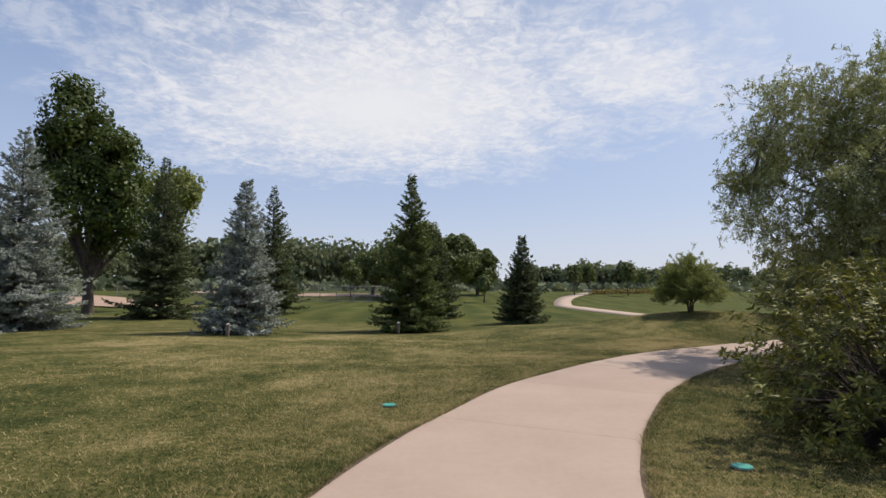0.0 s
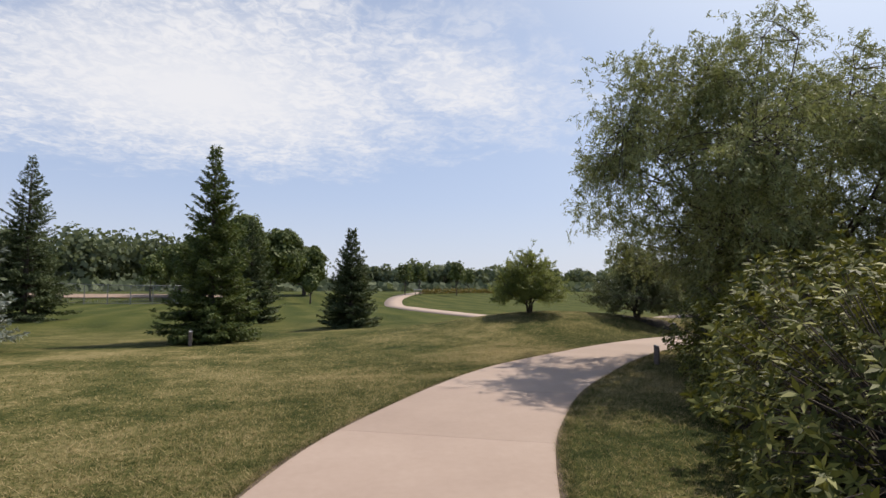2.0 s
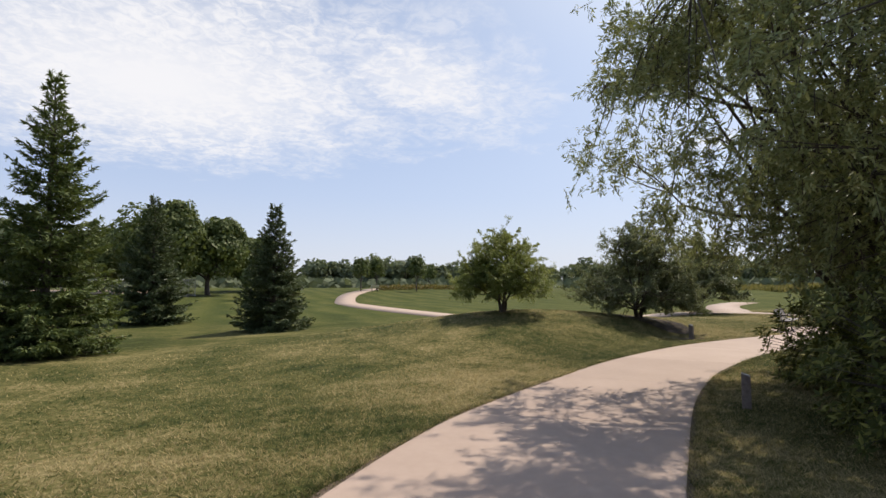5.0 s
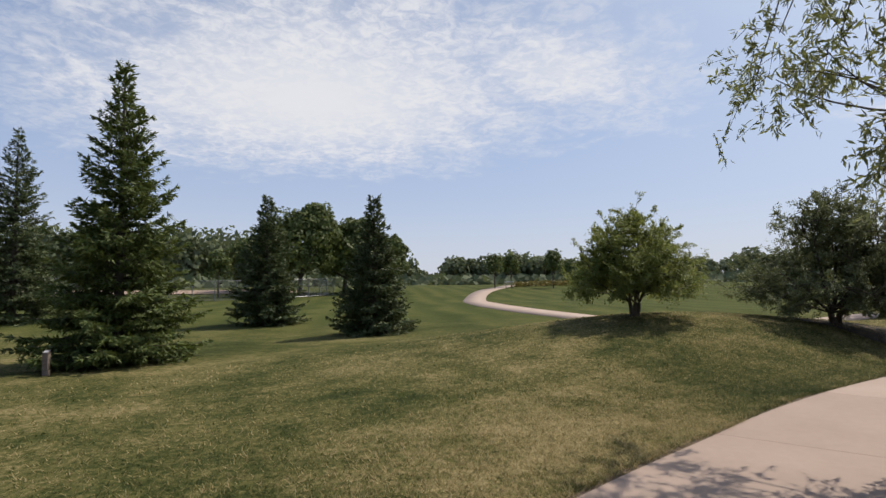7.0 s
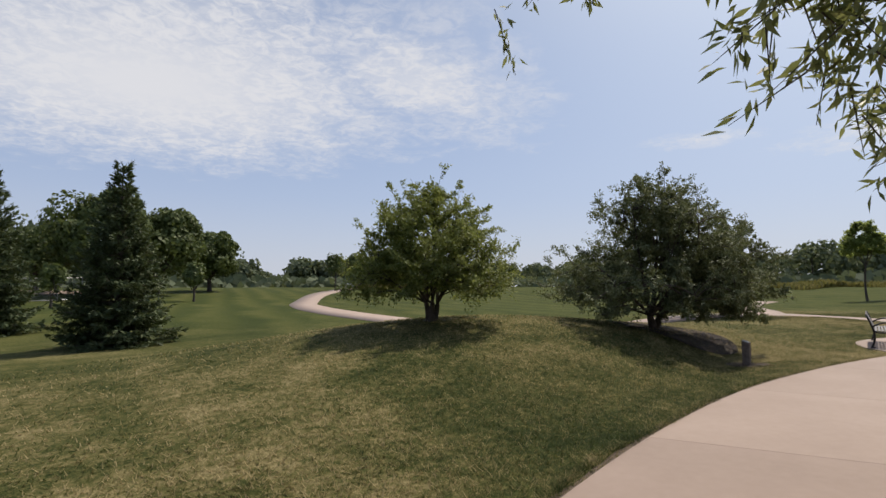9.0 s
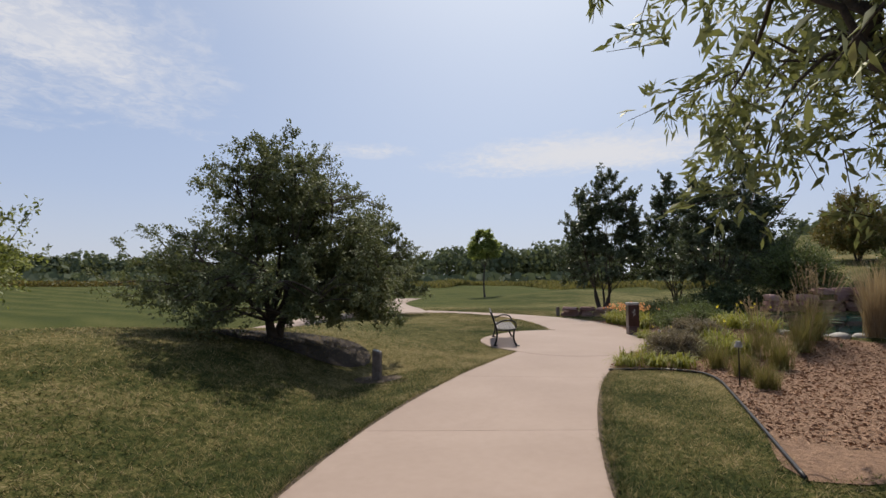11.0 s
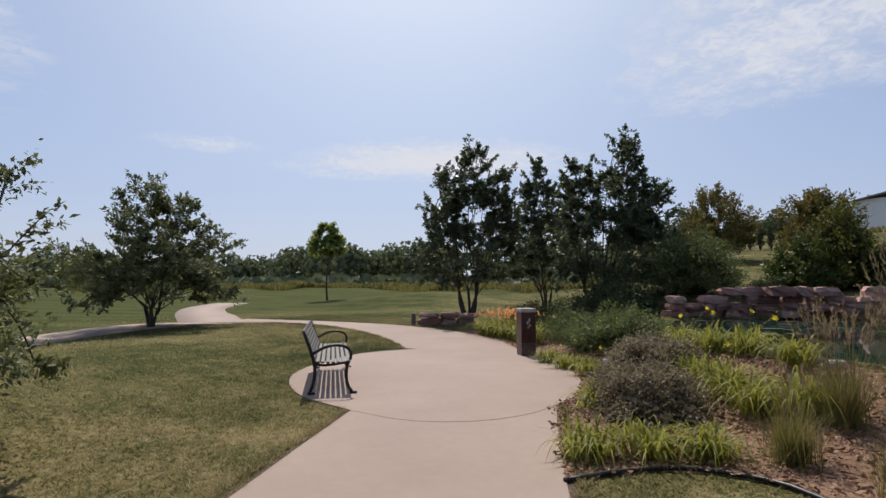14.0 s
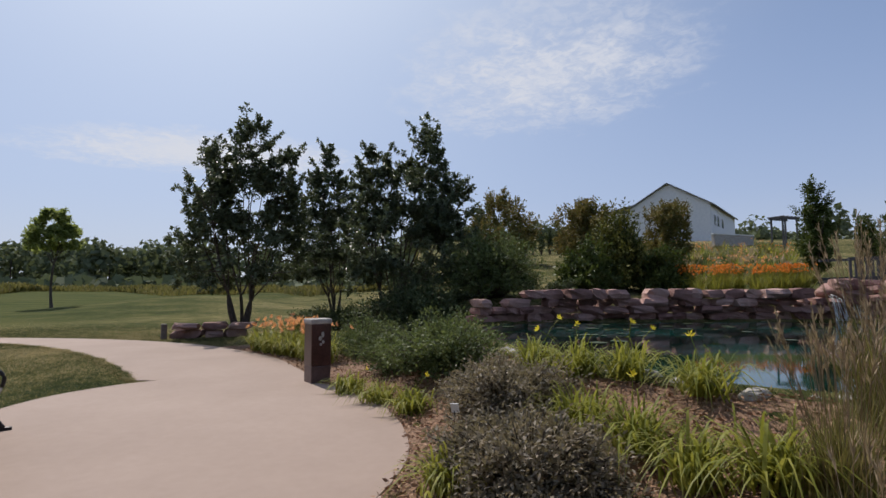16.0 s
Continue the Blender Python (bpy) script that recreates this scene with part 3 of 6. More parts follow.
def spruce(x, y, h, r, seed, leaf, label, dens=1.0, per=2, lean=(0, 0)):
    rng = np.random.default_rng(seed)
    root = thing("spruce_tree", place_of(x, y), label, "spruce tree", "park trees")
    axis = lambda z: np.array([lean[0] * z / h, lean[1] * z / h, z])  # noqa: E731
    zs = np.linspace(0, h * 0.99, 10)
    trunk = [tube_arrays([axis(z) for z in zs], 0.018 * h * (1 - zs / h) + 0.008, 7)]
    P, D, L, W = [], [], [], []
    z = 0.02 * h
    while z < 0.985 * h:
        f = z / h
        reach = 1.12 * r * (1 - f) ** 0.93 * min(1.0, 0.8 + 2.2 * f)
        reach *= rng.uniform(0.88, 1.08)
        count = max(6, int(13 * (1 - f) + 6))
        for k in range(count):
            az = rng.uniform(0, 2 * math.pi)
            ln = max(0.18, reach * rng.choice((rng.uniform(0.5, 0.85), rng.uniform(0.85, 1.14))))
            rise = -0.22 + 0.95 * f + rng.normal(0, 0.08)
            d = np.array([math.cos(az), math.sin(az), rise])
            a = axis(z + rng.normal(0, 0.05))
            b = a + d * ln + np.array([0, 0, 0.10 * ln])
            pts = curve_points(a, b, (0, 0, -0.08 * ln), 5)
            if f < 0.9:
                trunk.append(tube_arrays(pts, np.linspace(0.022 * (1 - f) + 0.006, 0.004, 5), 3))
            m = max(3, int(ln * 11 * dens))
            for u in rng.uniform(0.12, 1.0, m) ** 0.75:
                base = a * (1 - u) + b * u + np.array([0, 0, -0.08 * ln * 4 * u * (1 - u)])
                side = np.array([-math.sin(az), math.cos(az), 0]) * rng.choice((-1, 1))
                twig = 0.10 + 0.34 * ln * (1 - u) ** 0.8 * rng.uniform(0.5, 1.1)
                td = side * rng.uniform(0.5, 1.0) + d * rng.uniform(0.5, 0.9) + np.array([0, 0, rng.uniform(-0.22, 0.10)])
                td /= np.linalg.norm(td)
                steps = max(1, int(twig / 0.11))
                for q in range(steps):
                    for e in range(per):
                        P.append(base + td * twig * (q + rng.uniform(0, 0.6)) / steps)
                        D.append(td + rng.normal(0, 0.42, 3))
                        L.append(rng.uniform(0.14, 0.24) * (1.15 if per < 3 else 1.0))
                        W.append(rng.uniform(0.05, 0.08) if per < 3 else rng.uniform(0.038, 0.062))
            for e in range(3):
                P.append(b - d * 0.05)
                D.append(d + rng.normal(0, 0.3, 3))
                L.append(0.2)
                W.append(0.045)
        z += max(0.10, 0.035 * h * (1 - 0.55 * f))
    top = axis(h * 0.97)
    for e in range(14):
        P.append(top + [0, 0, rng.uniform(-0.4, 0.1)])
        D.append(np.array([0, 0, 1.0]) + rng.normal(0, 0.35, 3))
        L.append(rng.uniform(0.2, 0.34))
        W.append(0.035)
    P = np.array(P)
    face = P * [1, 1, 0] / np.maximum(0.2, np.linalg.norm(P[:, :2], axis=1))[:, None] + [0, 0, 0.9]
    tree_parts(root, trunk, [leaf_arrays(rng, P, np.array(D), np.array(L), np.array(W), 0.25, face, 0.6)], BARK, leaf)
    return root


def broadleaf(name, x, y, label, category, seed, bark, leaf, lobes, clusters, per, leaf_size, stems=1, fork=0.5, trunk_r=0.12, limbs=7, shoots=0, shoot=0.4, rise=0.5, spread=0.05, shell=0.35, slim=0.45, top=1.0, group="park trees", place=None):
    """A tree whose crown fills lobes (centre, radii, depth below the centre) with leafy shoots."""
    rng = np.random.default_rng(seed)
    root = thing(name, place or place_of(x, y), label, category, group)
    lobes = [(np.asarray(c, float), np.asarray(r, float), w) for c, r, w in lobes]
    vol = np.array([r[0] * r[1] * (r[2] + w) for c, r, w in lobes]) ** 0.8
    pick = rng.choice(len(lobes), clusters, p=vol / vol.sum())
    trunk, ends, nodes = [], [], []
    for k in range(stems):
        az = 2 * math.pi * k / max(1, stems) + rng.uniform(-0.4, 0.4)
        lean = 0.0 if stems == 1 else rng.uniform(0.3, 0.5) * fork
        foot = np.array([0.07 * math.cos(az), 0.07 * math.sin(az), 0]) * (stems > 1)
        tip = np.array([lean * math.cos(az), lean * math.sin(az), fork * rng.uniform(0.9, 1.1)]) + rng.normal(0, 0.03, 3)
        tr = trunk_r / math.sqrt(stems)
        trunk.append(tube_arrays(curve_points(foot, tip, rng.normal(0, 0.04, 3), 7), np.array([1.4, 1.08, 0.97, 0.92, 0.88, 0.84, 0.8]) * tr, 8))
        ends.append((tip, tr * 0.8))
    for k in range(limbs):
        tip, tr = ends[k % len(ends)]
        c, r, w = lobes[k % len(lobes)]
        az = 2 * math.pi * k / limbs * 1.7 + rng.uniform(-0.4, 0.4)
        out = rng.uniform(0.3, 0.8)
        goal = c + r * np.array([math.cos(az) * out, math.sin(az) * out, rng.uniform(-0.15, 0.85) * math.sqrt(1 - out * out)])
        pts = curve_points(tip, goal, rng.normal(0, 0.1, 3) + [0, 0, -0.05], 8)
        trunk.append(tube_arrays(pts, np.linspace(tr * 0.7, max(0.008, tr * 0.14), 8), 6))
        nodes += [(p, max(0.01, tr * (0.6 - 0.06 * i))) for i, p in enumerate(pts) if i > 0]
    node_xyz = np.array([p for p, _ in nodes])
    P, D = [], []

    def leafy(a, b, tip, n):
        u = rng.uniform(0, 1, n)[:, None]
        off = rng.normal(0, spread, (n, 3)) * (1.15 - 0.6 * u)
        P.append(a * (1 - u) + b * u + off)
        D.append(tip * 0.7 + rng.normal(0, 0.75, (n, 3)))

    for j in pick:
        c, r, w = lobes[j]
        d = unit(rng.normal(size=3))
        far = rng.uniform(shell**3, 1) ** (1 / 3)
        low = d[2] < 0
        spot = c + d * np.array([r[0], r[1], w if low else r[2]]) * far * np.array([1, 1, 1]) * rng.uniform(0.86, 1.08)
        k = np.argmin(np.linalg.norm(node_xyz - spot, axis=1) + 0.5 * np.maximum(0, node_xyz[:, 2] - spot[2]))
        a = node_xyz[k]
        tip = unit(d * [1, 1, 0.5] + [0, 0, rise * (0.4 if low else 1.0)] + rng.normal(0, 0.35, 3))
        ln = shoot * rng.uniform(0.6, 1.35)
        s0, s1 = spot - tip * ln * 0.75, spot + tip * ln * 0.25
        trunk.append(tube_arrays(np.array([a, (a + s0) / 2 + rng.normal(0, 0.05, 3), s0, s1]), [min(0.018, nodes[k][1] * 0.5) + 0.004, 0.009, 0.006, 0.003], 3))
        leafy(s0, s1, tip, per)
        for e in range(2):
            side = unit(tip + rng.normal(0, 0.8, 3))
            q = s0 + (s1 - s0) * rng.uniform(0.1, 0.7)
            leafy(q, q + side * ln * 0.55, side, per // 3)
    for k in range(shoots):
        c, r, w = lobes[k % len(lobes)]
        az, out = rng.uniform(0, 6.28), rng.uniform(0.0, 0.95)
        d = np.array([math.cos(az) * out, math.sin(az) * out, math.sqrt(1 - out * out)])
        a = c + d * r * 0.88
        tip = unit(d * [0.8, 0.8, 0.4] + [0, 0, 0.75] + rng.normal(0, 0.15, 3))
        ln = shoot * rng.uniform(0.8, 2.0) * top
        b = a + tip * ln
        mid = (a + b) / 2 + rng.normal(0, 0.06 * ln, 3)
        trunk.append(tube_arrays(np.array([a - tip * ln * 0.5, a, mid, b]), [0.012, 0.009, 0.006, 0.003], 3))
        for p, q in ((a, mid), (mid, b)):
            leafy(p, q, tip, int(per * 0.5))
        for e in range(4):
            side = unit(tip + rng.normal(0, 0.9, 3))
            q = a + (b - a) * rng.uniform(0, 0.75)
            leafy(q, q + side * ln * 0.3, side, per // 5)
    P, D = np.concatenate(P), np.concatenate(D)
    size = rng.uniform(0.7, 1.25, len(P)) * leaf_size
    tree_parts(root, trunk, [leaf_arrays(rng, P, D, size, size * slim)], bark, leaf)
    return root


def spray_tree(name, x, y, label, category, seed, bark, leaf, lobes, branches, subs, per, leaf_size, stems=3, fork=0.5, trunk_r=0.14, limbs=14, flat=0.8, arch=0.12, tip_rise=0.15, slim=0.5, low=-0.35, reach=(0.7, 1.06), twig=(0.16, 0.34), splay=0.45, shoot=0.0, group="park trees", place=None):
    """A tree of arching branches, each bearing flat sprays of leafy side shoots, with gaps between them."""
    rng = np.random.default_rng(seed)
    root = thing(name, place or place_of(x, y), label, category, group)
    lobes = [(np.asarray(c, float), np.asarray(r, float)) for c, r in lobes]
    vol = np.array([r[0] * r[1] + r[0] * r[2] for c, r in lobes])
    trunk, ends, nodes = [], [], []
    for k in range(stems):
        az = 2 * math.pi * k / max(1, stems) + rng.uniform(-0.4, 0.4)
        lean = 0.0 if stems == 1 else rng.uniform(0.7, 1.2) * splay * fork
        foot = np.array([0.06 * math.cos(az), 0.06 * math.sin(az), 0]) * (stems > 1)
        tip = np.array([lean * math.cos(az), lean * math.sin(az), fork * rng.uniform(0.9, 1.15)])
        tr = trunk_r / math.sqrt(stems)
        trunk.append(tube_arrays(curve_points(foot, tip, rng.normal(0, 0.04, 3) * fork, 7), np.array([1.5, 1.12, 1.0, 0.94, 0.9, 0.86, 0.82]) * tr, 8))
        ends.append((tip, tr * 0.82))
    for k in range(limbs):
        c, r = lobes[k % len(lobes)]
        az = 2.4 * k + rng.uniform(-0.4, 0.4)
        out = rng.uniform(0.25, 0.75)
        goal = c + r * np.array([math.cos(az) * out, math.sin(az) * out, rng.uniform(-0.1, 0.8) * math.sqrt(1 - out * out)])
        tip, tr = min(ends, key=lambda e: np.linalg.norm(e[0][:2] - goal[:2]) + rng.uniform(0, 0.3))
        pts = curve_points(tip, goal, rng.normal(0, 0.06, 3) * np.linalg.norm(goal - tip), 9)
        trunk.append(tube_arrays(pts, np.linspace(tr * 0.5, max(0.008, tr * 0.12), 9), 6))
        nodes.append(pts[2:])
    nodes = np.concatenate(nodes)
    P, D, N = [], [], []
    for j in rng.choice(len(lobes), branches, p=vol / vol.sum()):
        c, r = lobes[j]
        d = unit(rng.normal(size=3))
        if d[2] < low:
            d[2] = -d[2]
        goal = c + r * d * rng.uniform(*reach)
        away = np.linalg.norm(nodes - goal, axis=1) + 0.6 * np.maximum(0, nodes[:, 2] - goal[2] + 0.1)
        a = nodes[np.argsort(away)[rng.integers(3)]]
        ln = np.linalg.norm(goal - a) + 1e-6
        out = unit((goal - a) * [1, 1, 0.4] + d * 0.2)
        pts = curve_points(a, goal, np.array([0, 0, arch * ln]) + rng.normal(0, 0.05, 3) * ln, 7)
        tail = unit(out + [0, 0, tip_rise + rng.normal(0, 0.12)]) * ln * rng.uniform(0.08, 0.28)
        if shoot and d[2] > -0.1 and rng.uniform() < 0.6:
            tail = unit(out * rng.uniform(0.3, 0.9) + rng.normal(0, 0.2, 3) + [0, 0, 0.35 + 0.6 * max(0.0, d[2])]) * shoot * rng.uniform(0.4, 1.0)
        steps = 3 if shoot else 1
        pts = np.concatenate([pts, [pts[-1] + tail * (e + 1) / steps + np.array([0, 0, -0.1 * shoot * (e / 3) ** 2]) for e in range(steps)]])
        last = len(pts) - 1
        trunk.append(tube_arrays(pts, np.linspace(0.006 + 0.010 * min(1.5, ln), 0.003, last + 1), 4))
        tang = unit(np.gradient(pts, axis=0))
        for e in range(subs):
            w = rng.uniform(0.2, 1.0) ** 0.75 * last
            k = min(last - 1, int(w))
            q = pts[k] + (pts[k + 1] - pts[k]) * (w - k)
            side = unit(np.cross(tang[k], [0, 0, 1.0]) + 1e-6) * rng.choice((-1, 1))
            way = unit(tang[k] * rng.uniform(0.3, 0.9) + side * rng.uniform(0.4, 1.0) + np.array([0, 0, rng.normal(0.05, 0.22 + 0.6 * (1 - flat))]))
            size = (0.5 + 0.5 * min(1.6, ln)) * rng.uniform(*twig) * (1.25 - 0.62 * w / last)
            u = rng.uniform(0, 1, per)[:, None]
            P.append(q + way * size * 1.6 * u + rng.normal(0, 0.16 * size, (per, 3)) * [1, 1, 0.5])
            D.append(way * 0.55 + rng.normal(0, 0.6, (per, 3)) + [0, 0, -0.1])
            N.append(np.tile(d * 0.45 + [0, 0, 0.8], (per, 1)))
    P, D, N = np.concatenate(P), np.concatenate(D), np.concatenate(N)
    size = rng.uniform(0.7, 1.25, len(P)) * leaf_size
    tree_parts(root, trunk, [leaf_arrays(rng, P, D, size, size * slim, 0.25, N, 0.5)], bark, leaf)
    return root


def boss_tree(name, x, y, label, seed, leaf, lobes, blobs, per, size, trunk_r, fork, bark=None, low=-0.5, swell=0.42):
    """A far shade tree: trunk and limbs under a crown of rounded leafy bosses."""
    rng = np.random.default_rng(seed)
    root = thing(name, place_of(x, y), label, "tree", "park trees")
    trunk = [tube_arrays(curve_points((0, 0, 0), (rng.normal(0, 0.1), rng.normal(0, 0.1), fork), rng.normal(0, 0.05, 3), 6), np.linspace(1.3, 0.85, 6) * trunk_r, 8)]
    sets = []
    for c, r in lobes:
        for k in range(5):
            goal = np.asarray(c) + np.asarray(r) * rng.uniform(-0.6, 0.6, 3)
            trunk.append(tube_arrays(curve_points((0, 0, fork * 0.9), goal, rng.normal(0, 0.3, 3), 7), np.linspace(trunk_r * 0.6, trunk_r * 0.1, 7), 6))
        p, n = billow(rng, c, r, blobs, per, low, swell)
        sets.append(puff_arrays(rng, p, n, rng.uniform(0.6, 1.3, len(p)) * size))
    tree_parts(root, trunk, sets, bark or BARK, leaf)
    return root


def strand_tree(x, y, label, seed, lobes, clumps, drop, leaf_len, trunk_r, stems=5):
    """A curly willow: leaning stems, wandering limbs, clumps of twisting twigs with narrow leaves."""
    rng = np.random.default_rng(seed)
    root = thing("willow_tree", place_of(x, y), label, "willow tree", "park trees")
    here = np.array([x, y, 0])
    lobes = [(np.asarray(c, float) - here, np.asarray(r, float)) for c, r in lobes]
    trunk, pts_all = [], []
    for s in range(stems):
        c, r = lobes[s % len(lobes)]
        az = 2 * math.pi * s / stems + rng.uniform(-0.3, 0.3)
        goal = np.array([c[0] * 0.6 + 0.5 * math.cos(az), c[1] * 0.6 + 0.5 * math.sin(az), max(2.2, c[2] * 0.75)])
        pts = curve_points((0.14 * math.cos(az), 0.14 * math.sin(az), 0), goal, rng.normal(0, 0.25, 3), 9)
        trunk.append(tube_arrays(pts, np.linspace(trunk_r, trunk_r * 0.45, 9), 8))
        for k in range(10):
            c, r = lobes[0] if k < 6 else lobes[rng.integers(len(lobes))]
            a = pts[rng.integers(2, 9)]
            d = unit(rng.normal(size=3) * [1, 1, 0.8] + [0, 0, 0.3])
            b = c + r * d * rng.uniform(0.6, 0.9)
            q = curve_points(a, b, rng.normal(0, 0.3, 3), 12) + np.concatenate([np.zeros((1, 3)), rng.normal(0, 0.035, (11, 3))])
            trunk.append(tube_arrays(q, np.linspace(trunk_r * 0.38, 0.014, 12), 6))
            pts_all.append(q[3:])
    nodes = np.concatenate(pts_all)
    vol = np.array([r[0] * r[1] * r[2] for c, r in lobes]) ** 0.75
    vol[2] *= 1.6
    vol[6:8] *= 1.5
    vol[8:10] *= 4.0
    hearts = []
    for j in rng.choice(len(lobes), clumps // 6, p=vol / vol.sum()):
        c, r = lobes[j]
        d = unit(rng.normal(size=3))
        pad = c + r * d * rng.uniform(0.45, 1.0) ** 0.6
        hearts += [(j, pad + rng.normal(0, 0.24 if j in (8, 9) else 0.42, 3) * [1.1, 1.1, 0.8], d) for _ in range(6)]
    P, D, L, N = [], [], [], []
    for j, heart, face in hearts:
        c, r = lobes[j]
        gap = float(strip_distance(np.array([heart[0] + x]), np.array([heart[1] + y]), MID[20:52])[0])
        over = heart[0] + x
        if j in (8, 9):
            if heart[2] < 2.6 + 0.4 * (j == 8):
                continue
        elif (over > 12.3 and gap < 1.25) or heart[2] < (1.7 if j in (2, 6) else max(1.9, 4.6 - 1.2 * max(0.0, gap - 0.8))):
            continue
        a = nodes[np.argmin(np.linalg.norm(nodes - heart, axis=1))]
        trunk.append(tube_arrays(curve_points(a, heart, rng.normal(0, 0.12, 3) + [0, 0, 0.1], 5), np.linspace(0.018, 0.008, 5), 3))
        out = unit((heart - c) * [1, 1, 0.3] + 1e-6)
        wide = rng.uniform(0.16, 0.32)
        for s in range(rng.integers(9, 16)):
            ln = drop * rng.uniform(0.35, 1.0)
            u = np.linspace(0, 1, 9)[:, None]
            way = unit(out * 0.5 + rng.normal(0, 0.5, 3))
            curl = np.cumsum(rng.normal(0, 0.035, (9, 3)), axis=0)
            st = heart + rng.normal(0, wide, 3) + way * ln * 0.6 * u - np.array([0, 0, 1.0]) * ln * 0.6 * u**1.8 + np.array([0, 0, 0.26 * ln]) * u + curl
            trunk.append(tube_arrays(st[::8], [0.006, 0.002], 3))
            n = int(ln * 40)
            w = rng.uniform(0, 1, n)
            P.append(np.stack([np.interp(w, u[:, 0], st[:, k]) for k in range(3)], 1) + rng.normal(0, 0.025, (n, 3)))
            tg = np.stack([np.interp(w, u[:, 0], unit(np.gradient(st, axis=0))[:, k]) for k in range(3)], 1)
            D.append(tg + rng.normal(0, 0.6, (n, 3)))
            N.append(np.tile(face * 0.7 + [0, 0, 0.6], (n, 1)))
            L.append(rng.uniform(0.7, 1.25, n) * leaf_len)
    P, D, L, N = np.concatenate(P), np.concatenate(D), np.concatenate(L), np.concatenate(N)
    tree_parts(root, trunk, [leaf_arrays(rng, P, D, L, L * 0.26, 0.25, N, 0.7)], BARK, LEAF_WILLOW)
    return root


def shrub(name, x, y, label, category, seed, leaf, size, stems, per, leaf_size, slim=0.45, up=0.5, bark=None, group="garden shrubs", tuft=0.0):
    """Stems from one foot, spreading to a rounded outline, leaves all along them."""
    rng = np.random.default_rng(seed)
    root = thing(name, place_of(x, y, 0.03), label, category, group)
    size = np.asarray(size, float)
    sets, P, D = [], [], []
    for s in range(stems):
        d = rng.normal(size=3)
        d[2] = abs(d[2]) * up + 0.12
        d = unit(d)
        lump = 1 + 0.12 * math.sin(4 * math.atan2(d[1], d[0]) + seed) + 0.10 * math.sin(7 * d[2] + 3 * d[0] + seed)
        b = d * size * lump * rng.uniform(0.7, 1.06)
        b[2] = max(b[2], 0.08 * size[2])
        a = np.array([d[0] * 0.2 * size[0] * rng.uniform(0, 1), d[1] * 0.2 * size[1] * rng.uniform(0, 1), 0])
        pts = curve_points(a, b, (0, 0, 0.12 * size[2]), 5)
        sets.append(tube_arrays(pts[::2], [0.012, 0.008, 0.003], 3))
        u = np.where(rng.uniform(size=per) < tuft, rng.uniform(0.86, 1.04, per), rng.uniform(0.3, 1.05, per))
        pp = np.stack([np.interp(u, np.linspace(0, 1, 5), pts[:, c]) for c in range(3)], 1) + rng.normal(0, 0.05 * size.mean() * (1 - 0.7 * tuft), (per, 3))
        pp[:, 2] = np.abs(pp[:, 2])
        P.append(pp)
        D.append(unit(b - a) * 0.7 + rng.normal(0, 0.7, (per, 3)))
    P, D = np.concatenate(P), np.concatenate(D)
    L = rng.uniform(0.7, 1.25, len(P)) * leaf_size
    obj("stem", leaf_mesh("stem", *sets), bark or BARK, root)
    face = P / size**2 + [0, 0, 0.5 / size[2]]
    obj("foliage", leaf_mesh("foliage", leaf_arrays(rng, P, D, L, L * slim, 0.25, unit(face), 0.6)), leaf, root)
    return root


def whorl_shrub(x, y, label, seed, leaf, size, tips, whorl, leaf_size):
    """A tall shrub whose shoots end in whorls of long leaves, over a dark leafy inside."""
    rng = np.random.default_rng(seed)
    root = thing("viburnum_shrub", place_of(x, y, 0.03), label, "shrub", "garden shrubs")
    size = np.asarray(size, float)
    sets, P, D, N, L = [], [], [], [], []
    for s in range(tips):
        d = rng.normal(size=3)
        d[2] = abs(d[2]) * 0.95 - 0.12
        d = unit(d)
        az = math.atan2(d[1], d[0])
        lump = 1 + 0.14 * math.sin(3 * az + seed) + 0.10 * math.sin(5 * az + 5 * d[2] + 2 * seed)
        deep = rng.uniform(0.55, 1.05) if s % 3 else rng.uniform(0.95, 1.12)
        b = d * size * lump * deep + [0, 0, 0.1 * size[2]]
        if b[2] < 0.5 + 0.4 * rng.uniform():
            b[:2] *= 0.84
        b[2] = max(b[2], 0.25)
        a = np.array([d[0] * 0.25 * size[0], d[1] * 0.25 * size[1], 0.02])
        if s % 2 == 0:
            sets.append(tube_arrays(curve_points(a, b, (0, 0, 0.12 * size[2]), 5)[::2], [0.014, 0.009, 0.004], 3))
        way = unit(d * [0.9, 0.9, 0.6] + [0, 0, 0.7] + rng.normal(0, 0.2, 3))
        side = unit(np.cross(way, rng.normal(size=3)))
        other = np.cross(way, side)
        for tier in range(2 + s % 2):
            turn = rng.uniform(0, 6.28)
            for q in range(whorl):
                w = turn + 6.283 * q / whorl
                ray = side * math.cos(w) + other * math.sin(w)
                P.append(b - way * 0.055 * tier)
                D.append(ray + way * (0.75 - 0.45 * tier) + rng.normal(0, 0.18, 3) + [0, 0, -0.12])
                N.append(way + 0.25 * d)
                L.append(leaf_size * rng.uniform(0.65, 1.15))
    P, D, N, L = np.array(P), np.array(D), np.array(N), np.array(L)
    obj("stem", leaf_mesh("stem", *sets), BARK, root)
    obj("foliage", leaf_mesh("foliage", leaf_arrays(rng, P, D, L, L * 0.34, 0.3, N, 0.3)), leaf, root)
    return root


